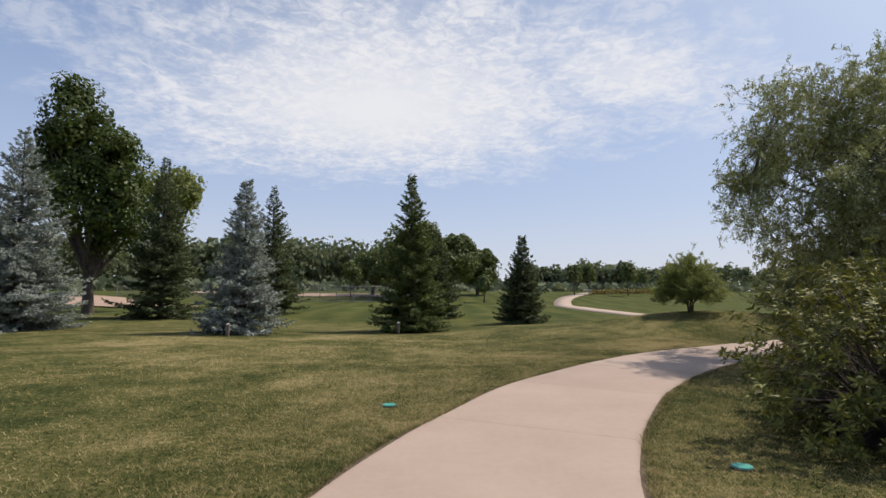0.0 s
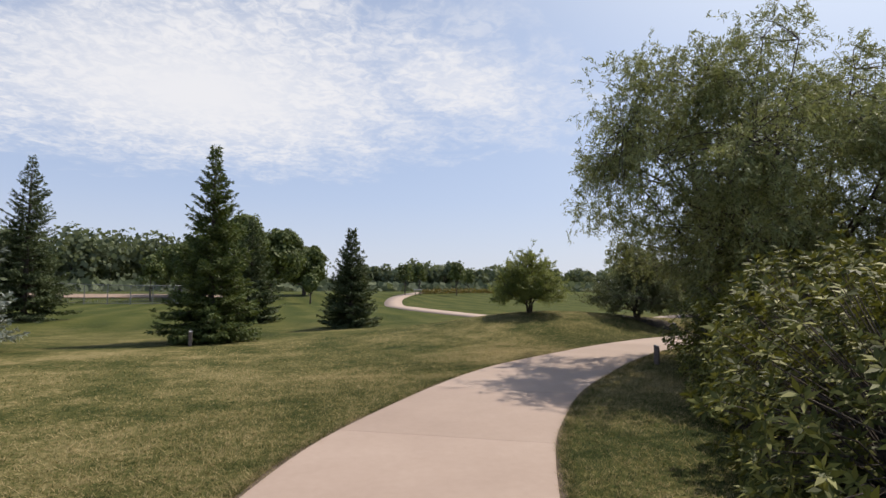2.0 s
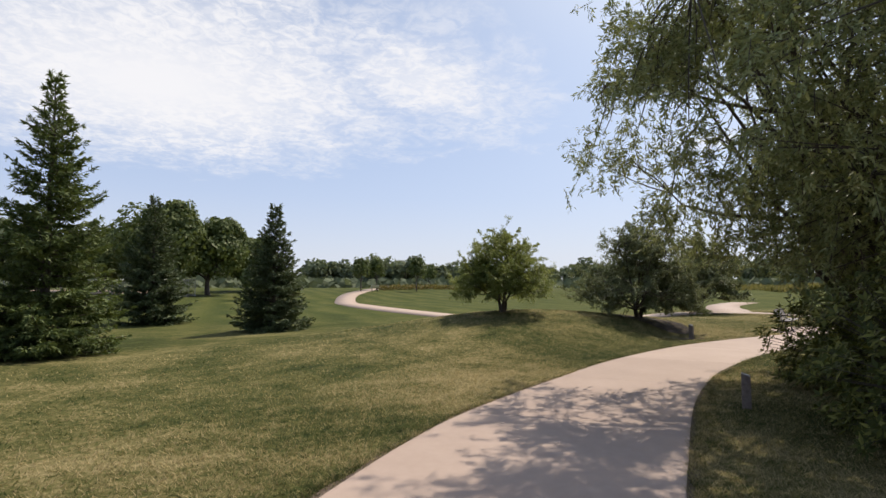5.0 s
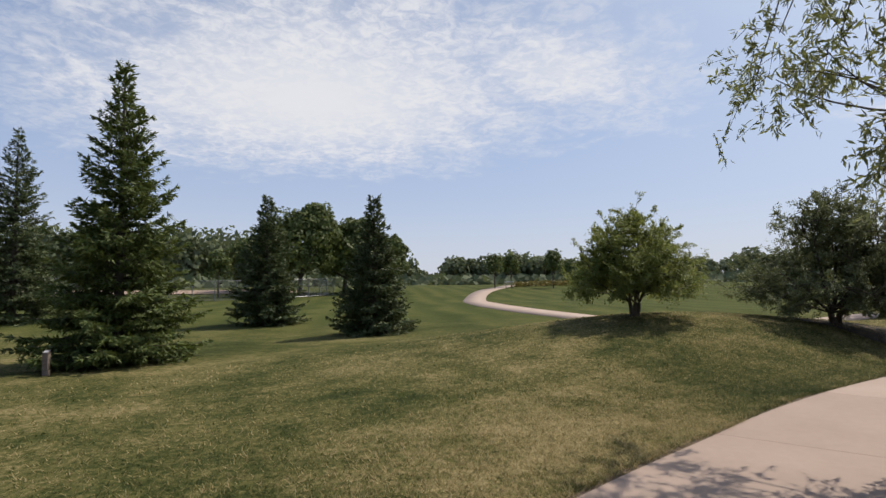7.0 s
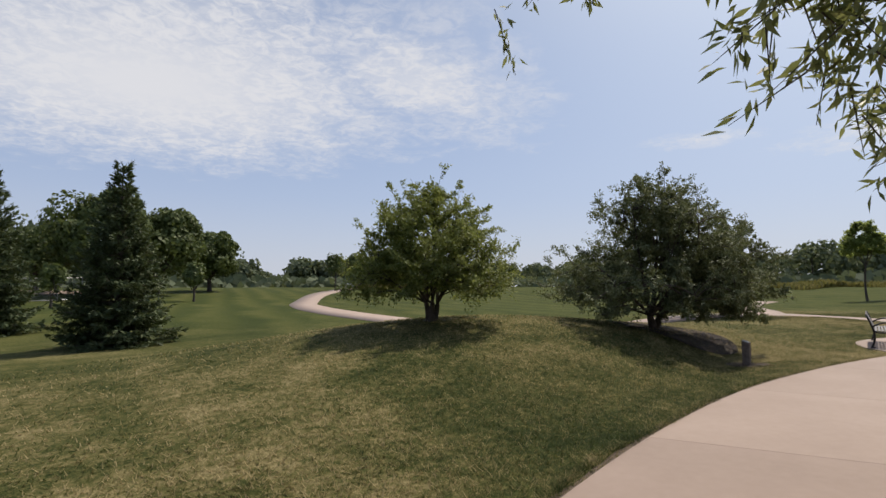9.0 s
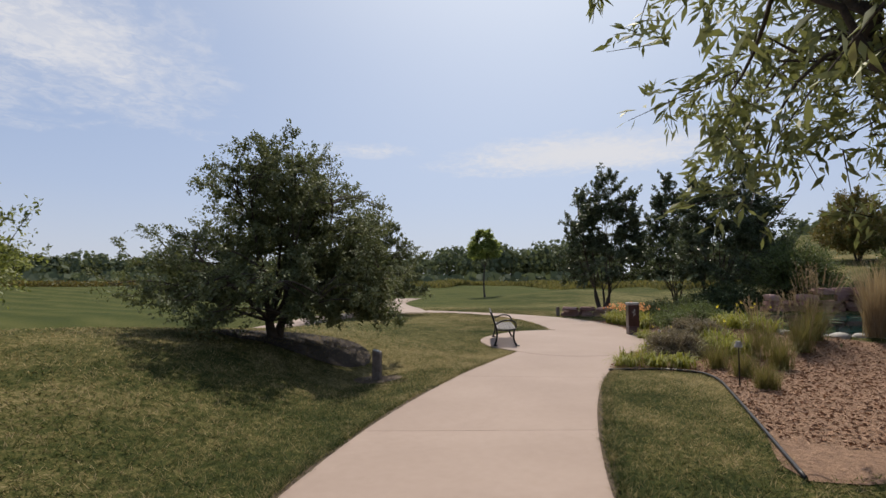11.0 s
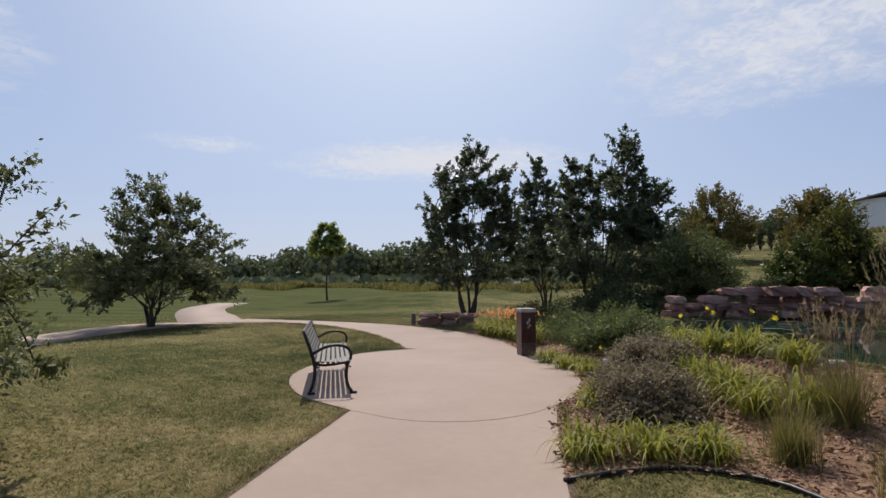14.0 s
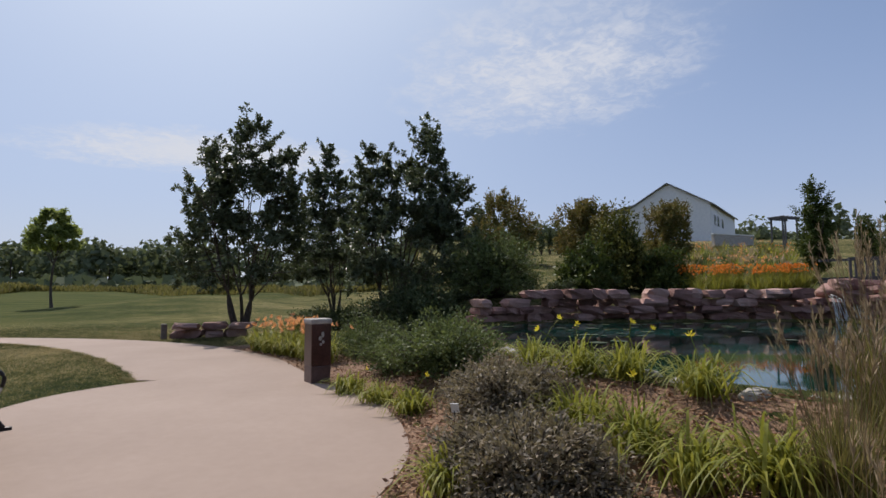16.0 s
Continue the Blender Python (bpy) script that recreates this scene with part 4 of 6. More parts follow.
# evergreens of the lawn
spruce(-1.55, 31.2, 9.0, 2.35, 11, SPRUCE_GREEN, "tall green spruce, full to the ground, on the lawn", 1.3, 3)
spruce(5.88, 38.6, 6.1, 1.85, 12, SPRUCE_DARK, "small dark green spruce on the lawn", 1.3, 3)
spruce(-0.2, 46.2, 7.4, 2.3, 13, SPRUCE_DARK, "small dark green spruce with a bent top", 1.2)
spruce(-9.4, 26.6, 7.5, 2.15, 14, SPRUCE_BLUE, "silvery blue spruce beside a low wooden post", 1.3, 3)
spruce(-14.6, 48.0, 11.2, 3.0, 15, SPRUCE_DARK, "dark spruce behind a blue spruce")
spruce(-19.9, 39.5, 11.7, 3.1, 16, SPRUCE_DARK, "tall dull green spruce on the lawn", 1.2)
spruce(-21.0, 27.4, 10.2, 3.1, 17, SPRUCE_BLUE, "large blue spruce, grey-blue needles", 1.3, 3)
# crabapples
spray_tree("crabapple_tree", 13.45, 29.3, "spreading crabapple with yellow-green leaves on a low mound", "tree", 21, BARK, LEAF_CRAB, [((0, 0, 0.9), (1.8, 1.8, 0.65)), ((0, 0, 1.3), (1.65, 1.65, 0.9)), ((0.1, 0, 1.85), (1.3, 1.3, 1.0)), ((0.1, 0.05, 2.5), (0.6, 0.6, 0.75))], 250, 14, 21, 0.068, 3, 0.40, 0.12, 16, flat=0.5, tip_rise=0.3, low=-0.5, reach=(0.5, 1.08), shoot=0.8)
spray_tree("crabapple_tree", 19.6, 28.9, "broad crabapple with grey-green leaves, shading bare soil", "tree", 22, BARK, LEAF_CRAB_GREY, [((-0.1, 0, 1.0), (2.75, 2.75, 0.8)), ((-0.1, -0.1, 1.7), (2.5, 2.5, 1.15)), ((0, -0.2, 2.5), (1.9, 1.9, 1.15)), ((-0.5, -0.6, 3.0), (1.0, 1.0, 0.9)), ((0.8, -0.2, 3.0), (0.9, 0.9, 0.9)), ((1.1, -0.9, 0.75), (1.3, 1.3, 0.7)), ((0.3, -1.4, 0.9), (1.6, 1.2, 0.7))], 470, 14, 20, 0.067, 2, 0.45, 0.14, 26, flat=0.5, tip_rise=0.3, low=-0.85, reach=(0.3, 1.06), shoot=0.65)
spray_tree("crabapple_tree", 34.3, 39.5, "smaller crabapple beside the footpath", "tree", 23, BARK, LEAF_CRAB_GREY, [((0, 0, 1.6), (3.0, 3.0, 1.1)), ((0, 0, 2.5), (2.7, 2.7, 1.5)), ((0.2, 0, 3.8), (1.7, 1.7, 1.6))], 210, 12, 16, 0.135, 3, 0.75, 0.14, 12, flat=0.5, tip_rise=0.35, low=-0.7, reach=(0.4, 1.06), shoot=1.0)
# willow and the shrubs before it
strand_tree(16.5, 18.7, "large curly willow with drooping yellow-green twigs", 31, [((14.4, 16.8, 6.0), (5.2, 5.0, 3.5)), ((11.5, 15.3, 5.4), (3.0, 2.9, 2.2)), ((17.3, 19.6, 4.1), (1.6, 0.8, 2.2)), ((18.4, 16.6, 5.2), (3.4, 3.4, 3.6)), ((16.2, 14.2, 4.6), (3.2, 3.2, 2.8)), ((16.4, 17.8, 8.3), (2.4, 2.4, 2.4)), ((14.8, 17.7, 3.1), (2.0, 1.7, 1.5)), ((13.2, 15.6, 3.4), (2.0, 1.8, 1.3)), ((12.0, 19.3, 3.5), (0.65, 0.5, 0.6)), ((15.7, 20.3, 3.3), (0.75, 0.5, 0.75)), ((12.5, 16.4, 7.5), (2.0, 2.0, 1.5))], 1080, 0.72, 0.122, 0.2)
for k, (sx, sy, rx, rz) in enumerate(((9.2, 10.6, 2.4, 2.2), (6.9, 7.6, 2.35, 2.2), (12.1, 14.0, 2.3, 2.2), (10.4, 7.6, 2.2, 2.3), (14.6, 16.6, 1.8, 1.9))):
    whorl_shrub(sx, sy, "tall leafy shrub with yellowish leaf tips", 41 + k, LEAF_SHRUB, (rx, rx, rz), 1450, 6, 0.125)
# dark multi-stemmed trees beyond the garden
spray_tree("alder_tree", 40.6, 29.0, "slender many-stemmed tree with dark glossy leaves", "tree", 51, BARK, LEAF_BIRCH, [((0, 0, 2.7), (2.1, 2.3, 1.5)), ((0, -0.1, 4.2), (1.8, 2.0, 1.7)), ((0, -0.3, 5.8), (0.9, 0.8, 1.6)), ((0.2, 1.2, 5.1), (0.8, 0.6, 1.6)), ((-0.2, -1.5, 4.8), (0.8, 0.6, 1.6))], 270, 12, 14, 0.118, 5, 1.4, 0.15, 20, flat=0.3, arch=0.02, tip_rise=0.9, slim=0.6, low=-0.7, splay=0.3, twig=(0.14, 0.26), shoot=0.8)
spray_tree("alder_tree", 46.5, 26.6, "slender many-stemmed tree with dark glossy leaves", "tree", 52, BARK, LEAF_BIRCH, [((0, 0.2, 3.2), (1.9, 2.2, 2.0)), ((0, 0.3, 5.2), (1.3, 1.4, 1.8)), ((0, 0.4, 6.5), (0.6, 0.6, 1.4))], 210, 13, 15, 0.115, 4, 1.2, 0.13, 14, flat=0.3, arch=0.02, tip_rise=0.9, slim=0.6, low=-0.7, splay=0.3, twig=(0.14, 0.26), shoot=0.8)
spray_tree("alder_tree", 41.2, 23.9, "dense many-stemmed tree with dark glossy leaves", "tree", 53, BARK, LEAF_BIRCH, [((0, -0.6, 2.8), (2.2, 2.6, 1.8)), ((0, -0.5, 4.4), (1.7, 2.2, 1.7)), ((0, 0.6, 5.6), (0.8, 0.6, 1.5)), ((0, -1.2, 5.9), (0.9, 0.7, 1.6)), ((0, -2.3, 4.0), (1.1, 0.9, 1.6))], 310, 12, 14, 0.12, 4, 1.3, 0.15, 20, flat=0.3, arch=0.02, tip_rise=0.9, slim=0.6, low=-0.7, splay=0.3, twig=(0.14, 0.28), shoot=0.8)
spray_tree("young_tree", 62.0, 48.4, "young staked tree with light green crown", "tree", 54, BARK, LEAF_YOUNG, [((0, 0, 4.6), (1.8, 1.8, 1.4)), ((0, 0, 5.8), (1.3, 1.3, 1.2))], 80, 12, 18, 0.2, 1, 3.0, 0.09, 9, flat=0.4, tip_rise=0.5)
# big trees on the far lawn
boss_tree("ash_tree", -27.6, 43.4, "tall dark green shade tree leaning over the lawn", 61, LEAF_OAK, [((-1.2, 0, 8.4), (4.0, 4.0, 5.4)), ((-1.6, 0, 15.4), (2.6, 2.6, 4.0)), ((1.8, 0, 11.8), (2.7, 2.7, 3.6)), ((2.2, 0, 7.6), (2.8, 2.8, 4.0)), ((-2.6, 0, 12.0), (2.4, 2.4, 3.4))], 46, 130, 0.24, 0.36, 3.2, low=-0.75, swell=0.36)
boss_tree("ash_tree", -27.0, 51.5, "yellow-green shade tree behind a spruce", 62, LEAF_CRAB, [((0, 0, 8.8), (3.8, 3.8, 4.8)), ((2.4, 0, 11.0), (2.2, 2.2, 2.2))], 36, 120, 0.24, 0.32, 3.5)
for k, (tx, ty, h, r) in enumerate(((-4.5, 92, 13.0, 6.6), (1.5, 97, 12.0, 5.6), (7.5, 108, 9.5, 4.6), (-12, 99, 9.0, 4.8))):
    boss_tree("shade_tree", tx, ty, "round dark green shade tree far across the lawn", 63 + k, LEAF_SHADE, [((0, 0, h * 0.52), (r, r, h * 0.42)), ((0.3 * r, 0, h * 0.72), (0.6 * r, 0.6 * r, h * 0.26))], 70, 105, 0.40, 0.3, h * 0.2, low=-0.8, swell=0.3)
for k, (tx, ty, h) in enumerate(((26.5, 107.5, 6.8), (30.5, 111.7, 6.6), (36.2, 105, 7.2), (6.5, 79.7, 4.4), (-14, 87, 6.4), (-3.5, 70, 3.8), (45, 122, 5.6))):
    boss_tree("small_tree", tx, ty, "small upright tree on the far lawn", 71 + k, LEAF_SHADE, [((0, 0, h * 0.58), (h * 0.24, h * 0.24, h * 0.38))], 26, 46, 0.34, 0.1, h * 0.3)
# shrubs and trees on the bank above the pond
shrub("juniper_bush", 39.3, 20.5, "dense rounded grey-green juniper bush", "bush", 81, SAGE_LEAF, (1.85, 1.75, 2.3), 460, 44, 0.13, 0.3, 0.9)
shrub("juniper_bush", 39.2, 22.9, "dark spreading bush under the trees", "bush", 82, SPRUCE_DARK, (2.0, 1.9, 1.9), 420, 44, 0.13, 0.3, 0.7)
shrub("juniper_bush", 43.2, 26.2, "low dark spreading bush on the lawn", "bush", 80, SPRUCE_DARK, (1.5, 1.9, 1.0), 260, 36, 0.13, 0.3, 0.6)
shrub("dark_bush", 41.2, 15.4, "tall dark green leafy bush above the stone wall", "bush", 83, LEAF_SHRUB, (1.15, 1.25, 2.9), 340, 46, 0.14, 0.5, 1.2)
shrub("dark_bush", 40.4, 16.9, "rounded dark green leafy bush above the stone wall", "bush", 84, LEAF_OAK, (1.05, 1.15, 1.75), 260, 42, 0.14, 0.5, 0.9)
shrub("dark_bush", 40.4, 14.2, "rounded dark green leafy bush above the stone wall", "bush", 79, LEAF_OAK, (1.0, 1.0, 1.7), 240, 42, 0.14, 0.5, 0.9)
shrub("dark_bush", 39.0, 18.3, "small dark bush above the stone wall", "bush", 85, LEAF_BIRCH, (0.55, 0.55, 0.65), 160, 50, 0.09, 0.5, 0.8)
broadleaf("maple_tree", 53.0, 17.7, "small maple with greenish red leaves", "tree", 86, BARK, LEAF_REDDISH, [((0, 0, 1.7), (2.1, 2.1, 2.0), 1.3)], 160, 40, 0.18, 3, 0.6, 0.1, 10, 34, 0.6, 0.8, 0.1, top=0.9)
broadleaf("maple_tree", 52.6, 12.9, "small maple with reddish yellow leaf tips", "tree", 87, BARK, LEAF_REDDISH, [((0, 0, 1.5), (1.8, 1.8, 1.9), 1.2)], 150, 40, 0.18, 3, 0.6, 0.1, 10, 36, 0.6, 0.9, 0.1, top=0.9)
broadleaf("maple_tree", 51.0, 8.6, "small maple with reddish yellow leaf tips", "tree", 88, BARK, LEAF_REDDISH, [((0, 0, 1.5), (1.4, 1.4, 1.8), 1.2)], 140, 50, 0.16, 3, 0.6, 0.1, 8, 30, 0.6, 0.9, 0.1, top=0.9)
broadleaf("small_tree", 44.7, 4.9, "narrow upright tree on the garden slope", "tree", 89, BARK, LEAF_OAK, [((0, 0, 1.8), (0.75, 0.75, 2.5), 1.4)], 150, 44, 0.12, 1, 0.5, 0.06, 8, 12, 0.4, 0.9, 0.07)
broadleaf("small_tree", 52.5, -4.6, "narrow upright tree on the garden slope", "tree", 90, BARK, LEAF_OAK, [((0, 0, 1.4), (0.6, 0.6, 1.5), 1.0)], 100, 40, 0.14, 1, 0.4, 0.06, 6, 8, 0.4, 0.8, 0.07)
broadleaf("small_tree", 43.5, 2.3, "narrow upright tree on the garden slope", "tree", 91, BARK, LEAF_OAK, [((0, 0, 1.5), (0.55, 0.55, 1.7), 1.1)], 110, 44, 0.12, 1, 0.4, 0.06, 6, 8, 0.4, 0.8, 0.07)
for k in range(7):
    shrub("arborvitae", 64.5 + 0.2 * k, 14.6 - 0.75 * k, "narrow dark evergreen of a clipped row", "evergreen", 92 + k, SPRUCE_DARK, (0.36, 0.36, 2.0), 60, 24, 0.14, 0.35, 2.6, group="evergreen row")


# ---- far woods ----
def far_woods():
    rng = np.random.default_rng(5)
    sets, T = [], []
    for k in range(300):
        yaw = radians(rng.uniform(-128, 62))
        d = rng.uniform(165, 235)
        if -1.0 < yaw < 0.1:
            d += 25
        x, y = 15 - math.sin(yaw) * d, 20 + math.cos(yaw) * d
        h, r = rng.uniform(8.0, 11.8), rng.uniform(5.0, 8.0)
        if yaw < -0.8:
            h *= 1.3
            r *= 1.15
        if yaw > 0.05:
            h *= 1 + 0.65 * min(1.0, (yaw - 0.05) / 0.2)
            r *= 1.25
        z = ground_at(x, y)
        p, n = billow(rng, (x, y, z + h * 0.55), (r, r, h * 0.45), 15, 24, -0.6, 0.46)
        sets.append(puff_arrays(rng, p, n, rng.uniform(0.95, 1.65, len(p))))
        p, n = billow(rng, (x + rng.normal(0, 4), y + rng.normal(0, 2), z + h * 0.2), (r * 1.2, r * 0.8, h * 0.26), 5, 20, -0.9, 0.75)
        sets.append(puff_arrays(rng, p, n, rng.uniform(0.9, 1.6, len(p))))
        T.append(tube_arrays([(x, y, z - 0.3), (x, y, z + h * 0.6)], [0.3, 0.15], 4))
    yaw, d = np.radians(rng.uniform(-128, 62, 4200)), rng.uniform(150, 172, 4200)
    d += np.where((yaw > -1.0) & (yaw < 0.1), 22, 0)
    x, y = 15 - np.sin(yaw) * d, 20 + np.cos(yaw) * d
    p = np.column_stack([x, y, height(x, y) + rng.uniform(0.2, 3.0, 4200)])
    sets.append(puff_arrays(rng, p, np.column_stack([np.sin(yaw), -np.cos(yaw), np.full(4200, 0.6)]), rng.uniform(1.5, 2.8, 4200)))
    ob = obj("far_woods", leaf_mesh("far_woods", *sets), LEAF_HAZED)
    tagged(ob, "continuous belt of trees on the horizon, haze painted into the green", "woods", kind="stuff")
    obj("trunk", leaf_mesh("trunk", *T), BARK, ob)


far_woods()


# ---- pond, bank and garden ----
def sheet(name, poly, z, mat, label, category, step=0.0, lift=0.0, kind="structure"):
    """A flat or ground-following sheet over a closed outline."""
    p = spline(list(poly) + [poly[0]], 4 * len(poly) + 1)[:-1]
    bm = bmesh.new()
    f = bm.faces.new([bm.verts.new((x, y, 0)) for x, y in p])
    if step:
        xs, ys = p[:, 0], p[:, 1]
        for axis, lo, hi in ((0, xs.min(), xs.max()), (1, ys.min(), ys.max())):
            for c in np.arange(lo + step / 2, hi, step):
                co, no = ((c, 0, 0), (1, 0, 0)) if axis == 0 else ((0, c, 0), (0, 1, 0))
                bmesh.ops.bisect_plane(bm, geom=bm.verts[:] + bm.edges[:] + bm.faces[:], plane_co=co, plane_no=no)
    for v in bm.verts:
        v.co.z = z if not step else ground_at(v.co.x, v.co.y) + lift
    bmesh.ops.recalc_face_normals(bm, faces=bm.faces[:])
    me = bpy.data.meshes.new(name)
    bm.to_mesh(me)
    bm.free()
    ob = obj(name, me, mat, smooth=True)
    if me.polygons[0].normal.z < 0:
        me.flip_normals()
    return tagged(ob, label, category, kind=kind)


sheet("pond_water", POND, POND_LEVEL, WATER, "dark teal pond water with fine ripples", "pond")
BED = [(22.72, 23.12), (23.3, 23.26), (25.4, 23.62), (27.4, 23.5), (28.4, 23.72), (29.4, 24.22), (30.3, 24.85), (32.2, 25.6), (34.3, 26.75), (36.4, 28.5), (37.0, 27.4), (36.4, 25.0), (35.0, 22.9), (31.5, 22.25), (29.4, 22.1), (27.6, 21.6), (26.2, 20.8), (25.3, 19.6), (24.6, 17.6), (22.0, 17.0), (19.0, 18.6), (17.8, 19.95), (19.5, 20.4), (21.05, 20.82), (22.2, 21.15), (22.8, 21.42), (23.1, 21.7), (23.27, 22.25), (23.03, 22.75)]
sheet("mulch_bed", BED, 0, MULCH, "garden bed of reddish shredded bark mulch", "garden bed", 0.5, 0.010)
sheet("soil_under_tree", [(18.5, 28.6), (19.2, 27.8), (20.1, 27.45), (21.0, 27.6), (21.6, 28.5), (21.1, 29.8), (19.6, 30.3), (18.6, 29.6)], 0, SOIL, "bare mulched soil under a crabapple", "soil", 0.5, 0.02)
sheet("soil_round_post", [(19.55, 26.5), (19.75, 26.15), (20.1, 26.1), (20.42, 26.35), (20.4, 26.75), (20.1, 26.95), (19.7, 26.85)], 0, EDGE_SOIL, "small patch of bare worn earth round a post", "soil", 0.2, 0.02)
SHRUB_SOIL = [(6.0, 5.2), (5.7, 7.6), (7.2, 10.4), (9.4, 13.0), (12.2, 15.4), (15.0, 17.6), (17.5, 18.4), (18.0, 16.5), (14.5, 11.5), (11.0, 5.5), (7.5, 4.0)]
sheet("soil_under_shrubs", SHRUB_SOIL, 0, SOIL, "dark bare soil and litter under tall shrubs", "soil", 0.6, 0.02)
sheet("ball_field", [(-46, 96), (-30, 92), (-14, 93), (-4, 97), (-8, 103), (-26, 104), (-44, 103)], 0, SAND, "sandy ball field infield beyond the lawn", "ball field", 3.0, 0.15)
sheet("ball_field_far", [(-60, 74), (-44, 60), (-32, 57), (-26, 60), (-34, 68), (-50, 80)], 0, SAND, "sandy drive beyond the spruces", "drive", 3.0, 0.15)


def mulch_chips():
    rng = np.random.default_rng(3)
    x, y = rng.uniform(19, 36.5, 110000), rng.uniform(17, 28.4, 110000)
    k = inside(x, y, BED) & ~inside(x, y, PAD) & ~inside(x, y, [(float(a), float(b)) for a, b in np.concatenate([spline(OUTER, 30), spline(INNER, 30)[::-1]])]) & ((x < 31) | (rng.uniform(size=110000) < 0.4))
    x, y = x[k], y[k]
    p = np.column_stack([x, y, height(x, y) + rng.uniform(0.02, 0.05, len(x))])
    d = rng.normal(size=p.shape) * [1, 1, 0.25]
    ln = rng.uniform(0.02, 0.075, len(x))
    ob = obj("mulch_chips", leaf_mesh("mulch_chips", leaf_arrays(rng, p, d, ln, ln * 0.4)), CHIP)
    tagged(ob, "loose reddish bark chips covering the bed", "mulch", kind="stuff")


mulch_chips()


def stone_piece(rng, size, rough=0.12):
    """A split block: its corners drawn in, its faces and edges uneven."""
    bm = bmesh.new()
    bmesh.ops.create_cube(bm, size=1.0)
    bmesh.ops.subdivide_edges(bm, edges=bm.edges[:], cuts=1, use_grid_fill=True)
    skew = rng.normal(0, rough * 0.7, 3)
    for v in bm.verts:
        p = np.array(v.co)
        outer = (np.abs(p) > 0.4).sum()
        p = p * (1.0, 1.06, 0.94, 0.84)[outer] + rng.normal(0, rough * 0.38, 3) * [0.7, 1, 0.8]
        p[2] += skew[0] * p[0] * 0.5
        p[0] += skew[1] * p[2]
        v.co = Vector(p * size)
    me = bpy.data.meshes.new("stone")
    bm.to_mesh(me)
    bm.free()
    return me


def stone_wall(name, line, z0, tops, label, seed, stone=RED_STONE, course=0.21, long=(0.3, 1.0)):
    """Dry-laid blocks in courses along a line of (x, y), each block a piece of its own."""
    rng = np.random.default_rng(seed)
    root = thing(name, (0, 0, 0), label, "stone wall", kind="structure")
    p = spline(line, 200)
    s = np.concatenate([[0], np.cumsum(np.linalg.norm(np.diff(p, axis=0), axis=1))])
    meshes = [stone_piece(rng, (1, 0.62, 1), 0.17) for _ in range(18)]
    for me in meshes:
        me.materials.append(stone)
    level, row = z0, 0
    while level < max(tops) + 0.1:
        at, hgt = rng.uniform(-0.3, 0.0), course * rng.uniform(0.85, 1.2)
        while at < s[-1]:
            ln = rng.uniform(*long)
            m = at + ln / 2
            top = np.interp(m / s[-1], np.linspace(0, 1, len(tops)), tops)
            if level + hgt * 0.6 < top and (level + hgt * 1.9 < top or rng.uniform() < 0.86):
                x, y = np.interp(m, s, p[:, 0]), np.interp(m, s, p[:, 1])
                dx, dy = np.interp(m + 0.2, s, p[:, 0]) - np.interp(m - 0.2, s, p[:, 0]), np.interp(m + 0.2, s, p[:, 1]) - np.interp(m - 0.2, s, p[:, 1])
                a = math.atan2(dy, dx)
                back = 0.10 * row + rng.uniform(-0.2, 0.2)
                ob = new("stone", meshes[rng.integers(len(meshes))])
                ob.parent = root
                ob.matrix_basis = Matrix.Translation((x + math.sin(a) * back, y - math.cos(a) * back, level + hgt / 2)) @ Matrix.Rotation(a + rng.normal(0, 0.07), 4, "Z") @ Matrix.Rotation(rng.normal(0, 0.035), 4, "Y") @ Matrix.Diagonal((ln * 0.98, rng.uniform(0.75, 1.05), hgt * rng.uniform(0.82, 1.22), 1))
            at += ln + 0.015
        level, row = level + hgt, row + 1
    return root


stone_wall("wall_stone", [(37.35, 9.4), (37.45, 11.0), (37.65, 12.6), (37.75, 15.0), (37.85, 18.0), (37.6, 20.2), (36.9, 21.6)][::-1], POND_LEVEL - 0.25, [1.3, 1.42, 1.46, 1.5, 1.6, 1.68, 1.72], "wall of stacked reddish quartzite blocks along the pond", 7, course=0.25, long=(0.3, 0.85))
stone_wall("wall_fall", [(37.3, 9.5), (36.2, 9.0), (34.6, 9.0), (32.6, 9.0)], POND_LEVEL - 0.25, [1.6, 1.45, 1.5, 1.7], "stacked reddish blocks beside the waterfall", 8)
stone_wall("wall_planter", [(39.6, 30.6), (39.75, 29.5), (40.2, 28.4)], 0.0, [0.42, 0.44, 0.42], "low row of dark reddish stones under a tree", 9, course=0.26, long=(0.5, 1.0))


def boulder(x, y, r, seed, mat, label, flat=0.7, z=None):
    rng = np.random.default_rng(seed)
    bm = bmesh.new()
    bmesh.ops.create_icosphere(bm, subdivisions=2, radius=1.0)
    ph = rng.uniform(0, 6, 4)
    for v in bm.verts:
        k = 1 + 0.13 * math.sin(2.3 * v.co.x + ph[0]) + 0.11 * math.sin(3.1 * v.co.y + ph[1]) + 0.1 * math.sin(2.7 * v.co.z + 2 * v.co.x + ph[2]) + rng.normal(0, 0.03)
        v.co = Vector((v.co.x * k * r * rng_scale(rng, ph[0]), v.co.y * k * r, v.co.z * k * r * flat))
    me = bpy.data.meshes.new("boulder")
    bm.to_mesh(me)
    bm.free()
    ob = obj("boulder", me, mat, smooth=True)
    ob.matrix_basis = Matrix.Translation((x, y, (ground_at(x, y) if z is None else z) + r * flat * 0.35)) @ Matrix.Rotation(rng.uniform(0, 6), 4, "Z")
    return tagged(ob, label, "boulder", "pond edge stones")


def rng_scale(rng, k):
    return 1.15 + 0.2 * math.sin(k)


